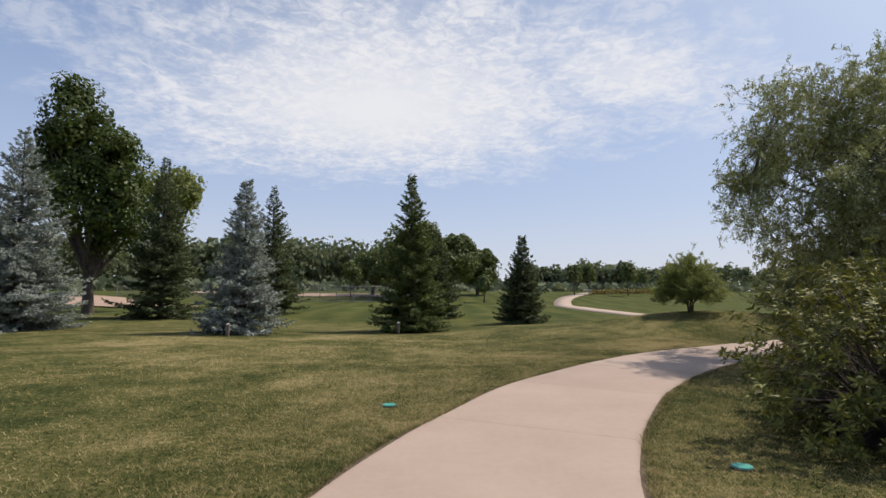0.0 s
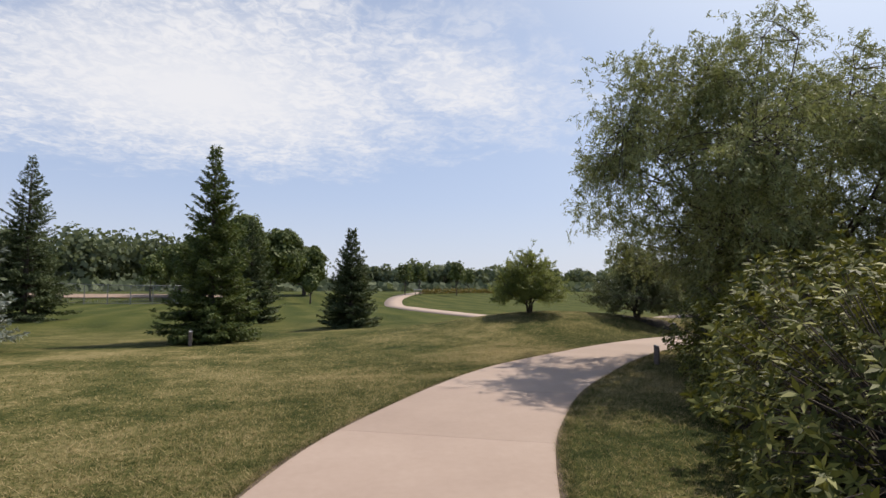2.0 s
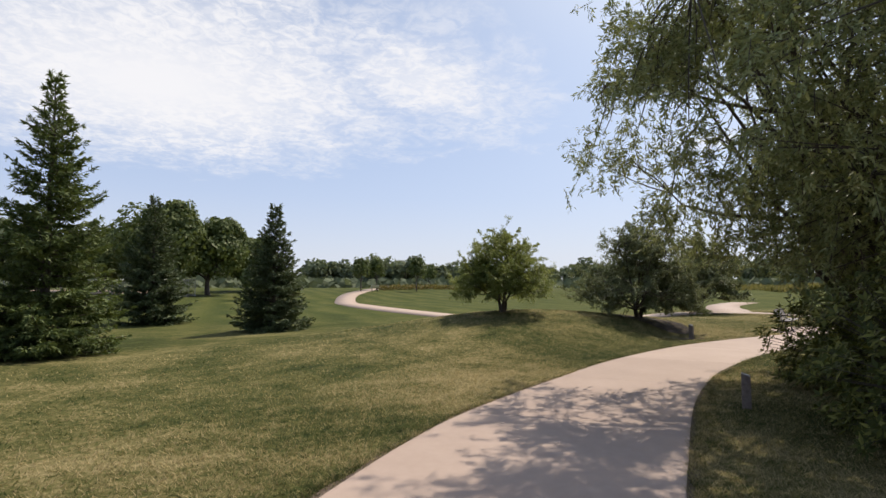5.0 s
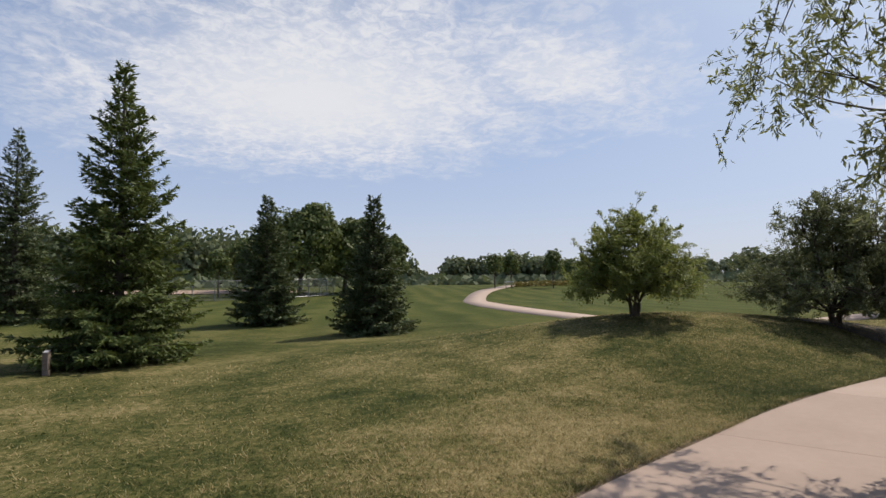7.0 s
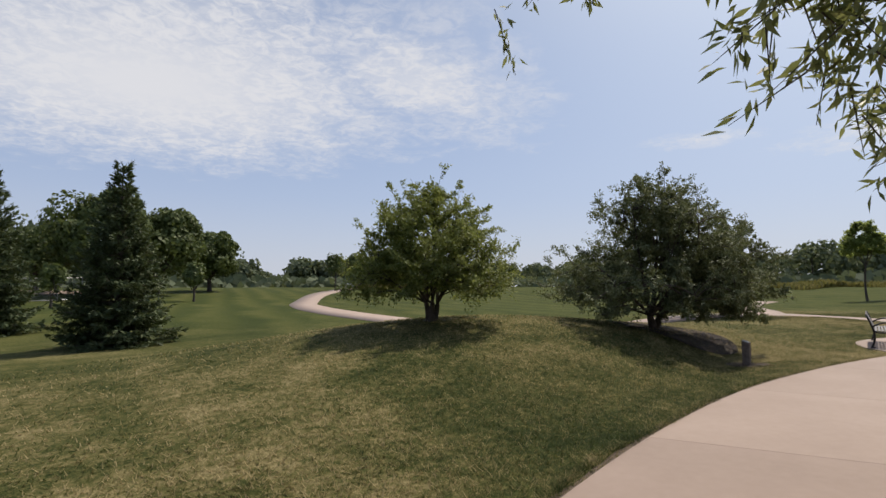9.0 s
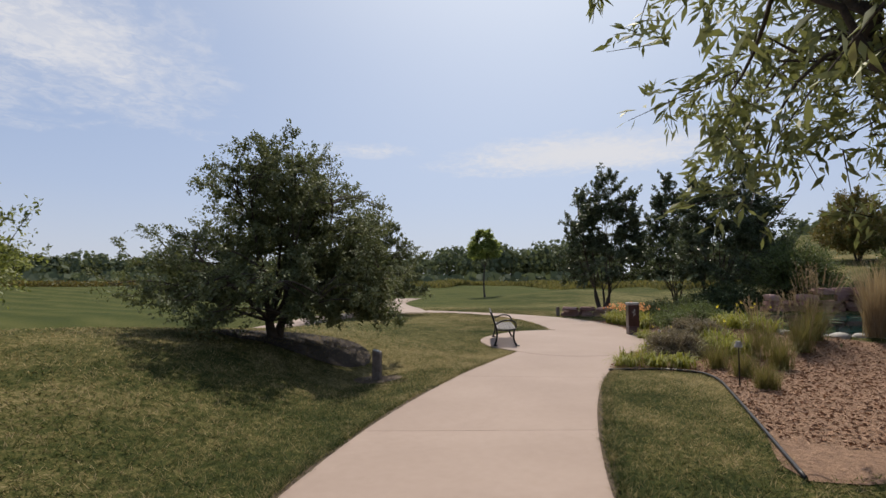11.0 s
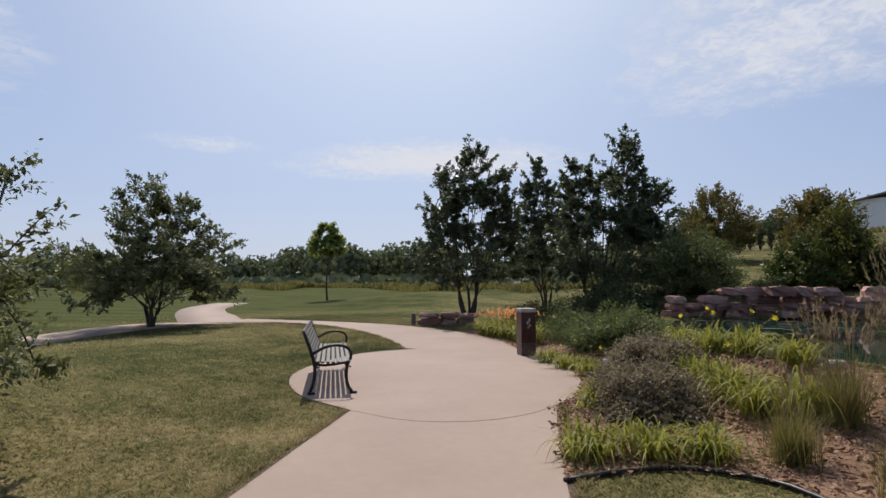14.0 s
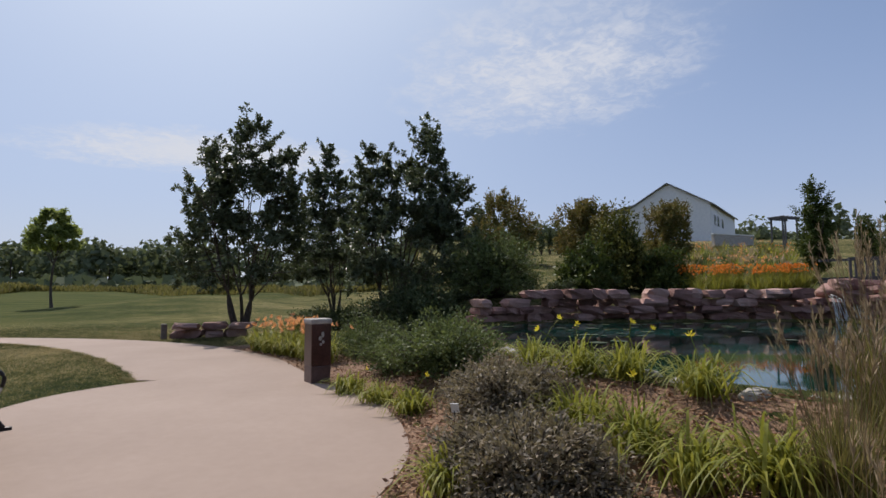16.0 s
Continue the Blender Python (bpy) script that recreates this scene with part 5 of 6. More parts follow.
rng = np.random.default_rng(77)
for k, (bx, by) in enumerate(spline([(29.9, 21.85), (28.1, 21.45), (27.2, 21.05), (26.4, 20.6), (25.85, 20.15), (25.55, 19.4), (25.7, 18.2), (26.3, 16.6)], 26)):
    boulder(bx + rng.normal(0, 0.07), by + rng.normal(0, 0.07), rng.uniform(0.07, 0.16), 100 + k, PALE_STONE, "rounded pale stone at the pond's edge", z=POND_LEVEL)
for k, (bx, by, r, z) in enumerate(((36.3, 8.7, 0.6, 1.5), (33.6, 8.8, 0.65, 1.55), (37.5, 10.1, 0.5, 1.35), (35.2, 8.7, 0.55, 1.5), (38.4, 6.2, 0.8, 2.0), (36.9, 9.4, 0.35, 0.5))):
    boulder(bx, by, r, 140 + k, RED_STONE, "large flat reddish boulder by the waterfall", 0.5, z)


def falling_water():
    rng = np.random.default_rng(12)
    root = thing("waterfall", Matrix.Translation((36.85, 10.35, POND_LEVEL)) @ Matrix.Rotation(radians(90), 4, "Z"), "small white waterfall between reddish stones", "waterfall")
    for k in range(34):
        x = (-0.62, -0.5, 0.1, 0.35)[k % 4] + rng.normal(0, 0.09)
        top = 0.72 + 0.08 * math.sin(k * 1.3) - (0.14 if 5 < k < 9 else 0)
        a = np.array([x, -0.08, top])
        pts = np.array([a, a + [0, 0.09, -0.02], a + [rng.normal(0, 0.02), 0.15, -0.2], [x + rng.normal(0, 0.05), 0.19 + rng.normal(0, 0.03), 0.0]])
        bm = bmesh.new()
        w = rng.choice((0.003, 0.005, 0.007, 0.010))
        v, f = tube_arrays(pts, [w, w, w * 0.8, w * 1.5], 6)
        vs = [bm.verts.new(q) for q in v]
        for q in f:
            bm.faces.new([vs[i] for i in q])
        part("water_strand", bm, FOAM, root, smooth=True)


falling_water()


def clump(name, x, y, label, category, seed, mat, blades, length, width, spread, droop, group, flowers=0, petal=None, stalk=0.6, z=None, plumes=0):
    """A tuft of arching blades, with flowers on stalks."""
    rng = np.random.default_rng(seed)
    root = thing(name, (x, y, (ground_at(x, y) if z is None else z) + 0.01), label, category, group)
    n, k = blades, 6
    az, out = rng.uniform(0, 2 * math.pi, n), rng.uniform(0.1, 1.0, n) ** (0.7 if droop > 0.5 else 1.0) * spread
    ln = length * rng.uniform(0.6, 1.1, n)
    u = np.linspace(0, 1, k)[None, :]
    r = ln[:, None] * (out[:, None] * u + 0.15 * u * u)
    h = ln[:, None] * (u * np.sqrt(np.maximum(0.05, 1 - 0.6 * out[:, None] ** 2)) - droop * out[:, None] * u**2.4)
    if droop > 0.5:
        r = ln[:, None] * out[:, None] * u
        h = ln[:, None] * (1.3 * u - (0.55 + 0.78 * out[:, None]) * u**2)
    base = rng.normal(0, 0.05 * (1 + spread), (n, 2))
    cx, cy = base[:, :1] + np.cos(az)[:, None] * r, base[:, 1:] + np.sin(az)[:, None] * r
    w = width * (1 - u**2 * 0.95) * 0.5 * rng.uniform(0.7, 1.2, (n, 1))
    sx, sy = -np.sin(az)[:, None] * w, np.cos(az)[:, None] * w
    h = np.maximum(h, 0.01)
    v = np.stack([np.stack([cx - sx, cy - sy, h], -1), np.stack([cx + sx, cy + sy, h], -1)], 2).reshape(-1, 3)
    i, j = np.meshgrid(np.arange(n), np.arange(k - 1), indexing="ij")
    q = i * 2 * k + 2 * j
    f = np.stack([q, q + 1, q + 3, q + 2], -1).reshape(-1, 4)
    obj("foliage", quad_mesh("foliage", v, f), mat, root)
    if plumes:
        P, D, stems = [], [], []
        for e in range(plumes):
            a, o = rng.uniform(0, 6.28), rng.uniform(0.05, 0.55) * length
            top = np.array([math.cos(a) * o, math.sin(a) * o, length * rng.uniform(1.05, 1.5)])
            q = curve_points((0.1 * math.cos(a), 0.1 * math.sin(a), 0.02), top, (0, 0, 0.1), 5)
            stems.append(tube_arrays(q, [0.002] * 5, 3))
            u = rng.uniform(0, 1, (14, 1))
            P.append(q[3] + (q[4] - q[3]) * u)
            D.append(unit(q[4] - q[3]) + rng.normal(0, 0.22, (14, 3)))
        P, D = np.concatenate(P), np.concatenate(D)
        obj("plume", leaf_mesh("plume", *stems, leaf_arrays(rng, P, D, 0.07, 0.008)), TAN_GRASS, root, "tan feathery seed heads")
    if flowers:
        P, D, stems = [], [], []
        for e in range(flowers):
            a = rng.uniform(0, 6.28)
            o = rng.uniform(0.05, 0.8) * spread * length * 0.9
            top = np.array([math.cos(a) * o, math.sin(a) * o, length * stalk * rng.uniform(0.85, 1.2)])
            stems.append(tube_arrays(curve_points((0, 0, 0.03), top, (0, 0, 0.08), 4), [0.004] * 4, 3))
            face = unit(np.array([math.cos(a), math.sin(a), rng.uniform(0.2, 1.0)]))
            for p6 in range(6):
                b = 2 * math.pi * p6 / 6
                side = unit(np.cross(face, [0, 0, 1.0]) + 1e-6)
                up = np.cross(side, face)
                P.append(top)
                D.append(face * 0.7 + (side * math.cos(b) + up * math.sin(b)) * 0.8)
        obj("flower_stalk", leaf_mesh("flower_stalk", *stems), LILY_LEAF, root)
        size = rng.uniform(0.045, 0.07, len(P)) * (1.5 if petal is PETAL_PEACH else 1.0)
        obj("blossom", leaf_mesh("blossom", leaf_arrays(rng, np.array(P), np.array(D), size, size * 0.5)), petal or PETAL_ORANGE, root)
    return root


# daylilies by the pad and between the shrubs
for k, (x, y, n, ln) in enumerate(((23.45, 23.0, 0, 0.46), (23.6, 22.5, 0, 0.48), (23.65, 22.02, 0, 0.48), (24.95, 21.4, 0, 0.58), (25.6, 21.55, 1, 0.56), (26.15, 21.8, 0, 0.54), (26.0, 20.75, 1, 0.52), (26.8, 21.1, 2, 0.52), (27.2, 21.5, 2, 0.54), (27.9, 21.8, 1, 0.5), (24.75, 21.0, 0, 0.6), (25.45, 23.05, 0, 0.46), (28.1, 23.3, 1, 0.42), (28.8, 23.72, 0, 0.4), (29.5, 24.2, 1, 0.4))):
    clump("daylily", x, y, "clump of arching yellow-green daylily leaves" + (" with yellow blooms" if n else ""), "daylily", 200 + k, LILY_LEAF, 130, ln * (1.45 if x > 24 else 1.3), 0.022, 0.95, 0.85, "daylilies", n, PETAL_YELLOW, 0.68)
for k, (x, y, n) in enumerate(((35.4, 27.0, 4), (34.9, 26.6, 10), (34.4, 26.2, 16), (33.9, 25.8, 18), (33.4, 25.45, 16), (34.6, 25.6, 10), (35.2, 26.1, 8), (32.7, 25.0, 6))):
    clump("daylily", x, y, "lush clump of daylily leaves with peach blooms beside the path", "daylily", 230 + k, LILY_LEAF, 150, 1.0, 0.028, 0.8, 0.72, "daylilies", n, PETAL_PEACH, 0.72)
# shrubs of the bed
shrub("spirea_shrub", 25.35, 22.45, "low rounded shrub with dull purplish leaves", "shrub", 261, PURPLE_LEAF, (0.95, 0.75, 0.66), 480, 50, 0.048, 0.42, 0.8)
shrub("spirea_shrub", 27.0, 22.3, "low rounded shrub with dull purplish leaves", "shrub", 262, PURPLE_LEAF, (0.95, 0.75, 0.66), 480, 50, 0.048, 0.42, 0.8)
shrub("sage_shrub", 29.6, 22.75, "dense low grey-green leafy shrub", "shrub", 263, SAGE_LEAF, (1.4, 0.95, 0.88), 480, 46, 0.062, 0.4, 0.7)
shrub("sage_shrub", 31.2, 23.4, "dense low grey-green leafy shrub", "shrub", 264, SAGE_LEAF, (1.3, 0.8, 0.72), 330, 46, 0.055, 0.4, 0.7)
shrub("sage_shrub", 33.8, 24.3, "dense low grey-green leafy shrub", "shrub", 265, SAGE_LEAF, (1.4, 0.9, 0.82), 330, 46, 0.06, 0.35, 0.7)
# ornamental grasses near the pond
for k, (x, y, ln, m) in enumerate(((23.55, 21.4, 0.55, TALL_GRASS), (24.45, 20.75, 0.8, TALL_GRASS), (22.75, 20.9, 0.5, TALL_GRASS), (21.75, 20.5, 0.45, TALL_GRASS), (25.15, 19.9, 1.0, TALL_GRASS), (24.6, 20.1, 0.8, TALL_GRASS), (23.4, 20.4, 0.7, TALL_GRASS))):
    clump("ornamental_grass", x, y, "upright clump of fine green and tan grass", "grass clump", 280 + k, m, 460, ln, 0.006, 0.55, 0.35, "ornamental grasses", plumes=46 if ln > 0.75 else 8)
for k, (x, y) in enumerate(((25.75, 18.75), (26.3, 18.0), (25.2, 18.2), (26.9, 17.6), (25.45, 18.95))):
    clump("feather_grass", x, y, "tall feathery grass with tan plumes at the pond", "grass clump", 292 + k, TAN_GRASS, 420, 1.5, 0.010, 0.30, 0.3, "ornamental grasses")
# flowers on the bank above the wall
rng = np.random.default_rng(41)
for k in range(46):
    u = rng.uniform()
    x, y = 38.75 + rng.uniform(0, 1.7), 13.9 - 4.3 * u
    clump("daylily", x, y, "daylily clump with bright orange blooms above the wall", "daylily", 300 + k, LILY_LEAF, 70, 0.8, 0.026, 0.55, 0.35, "orange daylily bank", 14, PETAL_ORANGE, 1.05)
for k in range(210):
    x = rng.uniform(42.0, 66)
    y = 23.5 - (x - 21.2) * rng.uniform(0.40, 0.80)
    petal = (PETAL_YELLOW, PETAL_PEACH, PETAL_ORANGE)[k % 3]
    m = (LILY_LEAF, SAGE_LEAF, TALL_GRASS, TAN_GRASS)[rng.integers(4)]
    clump("garden_flower", x, y, "mixed flower clump on the garden slope", "flowers", 350 + k, m, 34, 0.65 + 0.022 * (x - 42), 0.09, 0.85, 0.3, "slope flowers", 8 if m is LILY_LEAF else 0, petal, 1.0)


# ---- things on the path and lawn ----
def box(bm, size, m, bevel=0.0):
    r = bmesh.ops.create_cube(bm, size=1.0, matrix=m @ Matrix.Diagonal((*size, 1)))
    if bevel:
        es = list({e for v in r["verts"] for e in v.link_edges})
        bmesh.ops.bevel(bm, geom=es, offset=bevel, segments=2, affect="EDGES", profile=0.5)


def tube_bm(bm, pts, radii, sides=8, flat=1.0):
    v, f = tube_arrays(pts, radii, sides)
    vs = [bm.verts.new(p) for p in v]
    for q in f:
        bm.faces.new([vs[i] for i in q])
    bm.faces.new(vs[:sides][::-1])
    bm.faces.new(vs[-sides:])


def bench():
    place = Matrix.Translation((26.33, 27.34, 0.022)) @ Matrix.Rotation(radians(30), 4, "Z")
    root = thing("park_bench", place, "park bench with weathered slats and curved dark iron arms", "bench")
    half = 1.3
    for side in (-half, half):
        frame_pts = {
            "leg": [[(side, -0.34, 0.03), (side, -0.28, 0.10), (side, -0.25, 0.25), (side, -0.27, 0.40), (side, -0.30, 0.46)], [(side, 0.24, 0.03), (side, 0.19, 0.15), (side, 0.17, 0.30), (side, 0.18, 0.42), (side, 0.24, 0.62), (side, 0.34, 0.88)]],
        }
        for pts in frame_pts["leg"]:
            bm = bmesh.new()
            tube_bm(bm, spline3(pts, 12), [0.024] * 12, 8)
            leg = part("leg", bm, DARK_METAL, root, "dark iron leg", True)
            bm = bmesh.new()
            box(bm, (0.05, 0.11, 0.035), Matrix.Translation((side, pts[0][1] - 0.02, 0.018)), 0.008)
            part("foot", bm, DARK_METAL, leg)
        bm = bmesh.new()
        tube_bm(bm, spline3([(side, 0.22, 0.56), (side, 0.05, 0.66), (side, -0.12, 0.69), (side, -0.27, 0.655), (side, -0.335, 0.57), (side, -0.31, 0.47)], 16), [0.021] * 16, 8)
        part("armrest", bm, DARK_METAL, root, "curved dark iron armrest", True)
        bm = bmesh.new()
        tube_bm(bm, spline3([(side, 0.20, 0.46), (side, 0.12, 0.40), (side, -0.08, 0.41), (side, -0.30, 0.45)], 10), [0.02] * 10, 8)
        part("seat_rail", bm, DARK_METAL, root, "", True)
    for k in range(7):
        bm = bmesh.new()
        y = -0.29 + 0.072 * k
        box(bm, (2 * half, 0.052, 0.024), Matrix.Translation((0, y, 0.452 - 0.012 * math.sin(k * 0.5))), 0.006)
        part("seat_slat", bm, SLAT, root)
    for k in range(7):
        bm = bmesh.new()
        u = k / 6
        box(bm, (2 * half, 0.022, 0.05), Matrix.Translation((0, 0.19 + 0.15 * u, 0.50 + 0.37 * u)) @ Matrix.Rotation(radians(-21), 4, "X"), 0.006)
        part("back_slat", bm, SLAT, root)
    bm = bmesh.new()
    tube_bm(bm, [(-half, 0, 0.40), (half, 0, 0.40)], [0.014, 0.014], 6)
    part("stretcher", bm, DARK_METAL, root)


def spline3(pts, n):
    p = np.asarray(pts, float)
    u = np.linspace(0, 1, len(p))
    w = np.linspace(0, 1, n)
    out = np.stack([np.interp(w, u, p[:, c]) for c in range(3)], 1)
    for _ in range(2):
        out[1:-1] = (out[:-2] + 2 * out[1:-1] + out[2:]) / 4
    return out


bench()


def pillar():
    root = thing("stone_marker", Matrix.Translation((30.58, 24.82, ground_at(30.58, 24.82))) @ Matrix.Rotation(radians(30), 4, "Z"), "square polished red granite marker with a pale grey cap", "marker")
    bm = bmesh.new()
    box(bm, (0.333, 0.333, 0.320), Matrix.Translation((0, 0, 0.13)), 0.012)
    part("base", bm, plain_material("purplish_granite", (0.05, 0.028, 0.028), (0.15, 0.095, 0.09), 9, 0.4, 0, 0.1, 0.004, 90), root, "duller purplish base block")
    bm = bmesh.new()
    box(bm, (0.338, 0.338, 0.680), Matrix.Translation((0, 0, 0.63)), 0.01)
    part("shaft", bm, GRANITE, root, "polished dark red granite shaft")
    bm = bmesh.new()
    box(bm, (0.369, 0.369, 0.085), Matrix.Translation((0, 0, 1.012)), 0.022)
    part("cap", bm, PALE_STONE, root, "pale grey stone cap")
    for k, (dx, dz, w, h) in enumerate(((-0.02, 0.70, 0.05, 0.10), (0.02, 0.64, 0.06, 0.08), (-0.03, 0.58, 0.05, 0.06), (0.01, 0.54, 0.04, 0.05))):
        bm = bmesh.new()
        bmesh.ops.create_icosphere(bm, subdivisions=2, radius=0.5, matrix=Matrix.Translation((-0.171, dx, dz + 0.1)) @ Matrix.Diagonal((0.012, w, h, 1)))
        part("emblem", bm, PALE_STONE, root, "pale carved emblem")


pillar()


def wood_post(x, y, h, turn, label, slant=0.05, w=0.13, light=True):
    root = thing("path_post", Matrix.Translation((x, y, ground_at(x, y) - 0.02)) @ Matrix.Rotation(radians(turn), 4, "Z"), label, "post", "low posts")
    bm = bmesh.new()
    box(bm, (w, w, h), Matrix.Translation((0, 0, h / 2)), 0.012)
    for v in bm.verts:
        if v.co.z > h * 0.7:
            v.co.z += v.co.y * slant / w
    part("shaft", bm, WOOD_POST, root)
    bm = bmesh.new()
    box(bm, (w * 0.94, w * 0.94, 0.012), Matrix.Translation((0, 0, h + 0.008)) @ Matrix.Rotation(math.atan(slant / w), 4, "X"), 0.003)
    part("top_plate", bm, PALE_STONE, root, "pale metal top plate")
    if light:
        bm = bmesh.new()
        box(bm, (w * 0.5, w * 0.3, 0.006), Matrix.Translation((0, -0.012, h + 0.014 - 0.012 * slant / w)) @ Matrix.Rotation(math.atan(slant / w), 4, "X"), 0.0)
        part("label_plate", bm, plain_material("white_plate", (0.6, 0.6, 0.6), (0.8, 0.8, 0.8), 9, 0.4), root, "small white plate with unreadable print")
    return root


wood_post(20.0, 26.55, 0.56, 24, "low weathered wooden post with a slanted metal top, on the lawn", 0.05, 0.15)
wood_post(11.05, 16.9, 0.52, 40, "low dark wooden post at the path's edge")
wood_post(-2.05, 28.6, 0.6, 0, "low wooden post in front of a green spruce")
wood_post(-9.2, 24.2, 0.55, 8, "low wooden post in front of a blue spruce")
wood_post(39.3, 31.0, 0.48, 35, "short dark post beside the far path", 0.0, 0.16, False)


def drain_lid(x, y, r, label):
    root = thing("sprinkler_lid", (x, y, ground_at(x, y)), label, "utility lid", "teal lids")
    bm = bmesh.new()
    bmesh.ops.create_cone(bm, cap_ends=True, segments=24, radius1=r, radius2=r * 0.92, depth=0.03, matrix=Matrix.Translation((0, 0, 0.018)))
    part("lid", bm, TEAL, root)
    bm = bmesh.new()
    bmesh.ops.create_cone(bm, cap_ends=True, segments=24, radius1=r * 1.12, radius2=r * 1.1, depth=0.02, matrix=Matrix.Translation((0, 0, 0.008)))
    part("rim", bm, DARK_METAL, root)


drain_lid(-0.8, 9.8, 0.125, "round teal plastic valve lid in the grass")
drain_lid(3.58, 6.45, 0.12, "round teal plastic valve lid in the shaded grass")


def path_light(x, y):
    root = thing("path_light", (x, y, ground_at(x, y)), "slim dark garden light on a stake in the mulch", "garden light")
    bm = bmesh.new()
    tube_bm(bm, [(0, 0, 0), (0, 0, 0.62)], [0.012, 0.010], 8)
    part("stake", bm, DARK_METAL, root)
    bm = bmesh.new()
    bmesh.ops.create_cone(bm, cap_ends=True, segments=16, radius1=0.06, radius2=0.035, depth=0.09, matrix=Matrix.Translation((0, 0, 0.66)))
    part("head", bm, PALE_STONE, root, "pale frosted head")


path_light(21.85, 20.86)


def bed_edging():
    p = spline([(22.72, 23.14), (23.05, 22.76), (23.29, 22.25), (23.12, 21.71), (22.8, 21.44), (22.2, 21.17), (21.05, 20.84), (19.5, 20.42), (17.8, 19.97)], 40)
    bm = bmesh.new()
    tube_bm(bm, np.column_stack([p, height(p[:, 0], p[:, 1]) + 0.03]), [0.02] * 40, 6)
    me = bpy.data.meshes.new("bed_edging")
    bm.to_mesh(me)
    bm.free()
    tagged(obj("bed_edging", me, DARK_METAL, smooth=True), "black plastic edging strip round the mulch bed", "edging", kind="structure")


bed_edging()


# ---- house, deck and pergola up the slope ----
def house():
    z = 8.0
    place = Matrix.Translation((97.3, -14.4, z)) @ Matrix.Rotation(radians(-130), 4, "Z")
    root = thing("house", place, "white house with a gabled grey roof on the rise", "house")
    w, d, h, ridge = 11.2, 21.0, 5.6, 8.9
    bm = bmesh.new()
    prof = [(-w / 2, 0), (w / 2, 0), (w / 2, h), (0, ridge), (-w / 2, h)]
    a = [bm.verts.new((x, 0, y)) for x, y in prof]
    b = [bm.verts.new((x, d, y)) for x, y in prof]
    bm.faces.new(a)
    bm.faces.new(b[::-1])
    for k in range(5):
        bm.faces.new((a[k], b[k], b[(k + 1) % 5], a[(k + 1) % 5]))
    bmesh.ops.recalc_face_normals(bm, faces=bm.faces[:])
    part("wall", bm, WHITE_WALL, root, "white clapboard wall")
    for s in (-1, 1):
        bm = bmesh.new()
        ln = math.hypot(w / 2 + 0.5, (ridge - h) * (w / 2 + 0.5) / (w / 2))
        ang = math.atan2(ridge - h, w / 2)
        box(bm, (ln, d + 0.8, 0.18), Matrix.Translation((s * (w / 4 + 0.25), d / 2, (ridge + h) / 2 - 0.12 * (w / 4) + 0.1)) @ Matrix.Rotation(s * ang, 4, "Y"), 0.03)
        part("roof", bm, ROOF, root, "grey shingle roof slope")
    for x, y, zz, turn in ((0.9, -0.03, 3.2, 0), (1.7, -0.03, 3.2, 0)):
        bm = bmesh.new()
        box(bm, (0.62, 0.08, 1.5), Matrix.Translation((x, y, zz)), 0.02)
        wdw = part("window", bm, GLASS_DARK, root, "dark window pane")
        bm = bmesh.new()
        box(bm, (0.12, 0.12, 1.6), Matrix.Translation((x - 0.42, y, zz)), 0.01)
        box(bm, (0.12, 0.12, 1.6), Matrix.Translation((x + 0.42, y, zz)), 0.01)
        part("frame", bm, WHITE_WALL, wdw)
    for y in (3.0, 5.5, 9.0):
        bm = bmesh.new()
        box(bm, (0.08, 1.1, 1.4), Matrix.Translation((w / 2 + 0.02, y, 3.4)), 0.02)
        part("window", bm, GLASS_DARK, root, "dark window pane")
    bm = bmesh.new()
    box(bm, (7.0, 10.0, 0.2), Matrix.Translation((-w / 2 - 3.2, 7.0, h + 0.2)) @ Matrix.Rotation(radians(-10), 4, "Y"), 0.03)
    part("side_roof", bm, ROOF, root, "lower grey roof")
    bm = bmesh.new()
    box(bm, (6.6, 9.0, h), Matrix.Translation((-w / 2 - 3.2, 7.2, h / 2 - 0.2)))
    part("side_wall", bm, WHITE_WALL, root, "white wing wall")


house()


def retaining_wall():
    root = thing("garden_wall", Matrix.Translation((76, -10.7, ground_at(76, -10.7) - 0.1)) @ Matrix.Rotation(radians(-72), 4, "Z"), "long low pale garden wall below the house", "wall")
    bm = bmesh.new()
    box(bm, (5.6, 0.4, 1.2), Matrix.Translation((0, 0, 0.6)), 0.03)
    part("body", bm, PALE_STONE, root)
    bm = bmesh.new()
    box(bm, (5.8, 0.5, 0.1), Matrix.Translation((0, 0, 1.25)), 0.02)
    part("coping", bm, WHITE_WALL, root)


retaining_wall()


def pergola():
    root = thing("pergola", Matrix.Translation((65, -8.9, ground_at(65, -8.9))) @ Matrix.Rotation(radians(-70), 4, "Z"), "dark wooden pergola on the slope", "pergola")
    for x in (-0.9, 0.9):
        for y in (0, 1.0):
            bm = bmesh.new()
            box(bm, (0.12, 0.12, 3.0), Matrix.Translation((x, y, 1.45)), 0.01)
            part("post", bm, GREY_PAINT, root)
    for y in (0, 1.0):
        bm = bmesh.new()
        box(bm, (2.4, 0.08, 0.16), Matrix.Translation((0, y, 3.0)), 0.01)
        part("beam", bm, GREY_PAINT, root)
    for k in range(5):
        bm = bmesh.new()
        box(bm, (0.06, 1.5, 0.1), Matrix.Translation((-1.0 + 0.5 * k, 0.5, 3.13)), 0.005)
        part("rafter", bm, GREY_PAINT, root)


pergola()


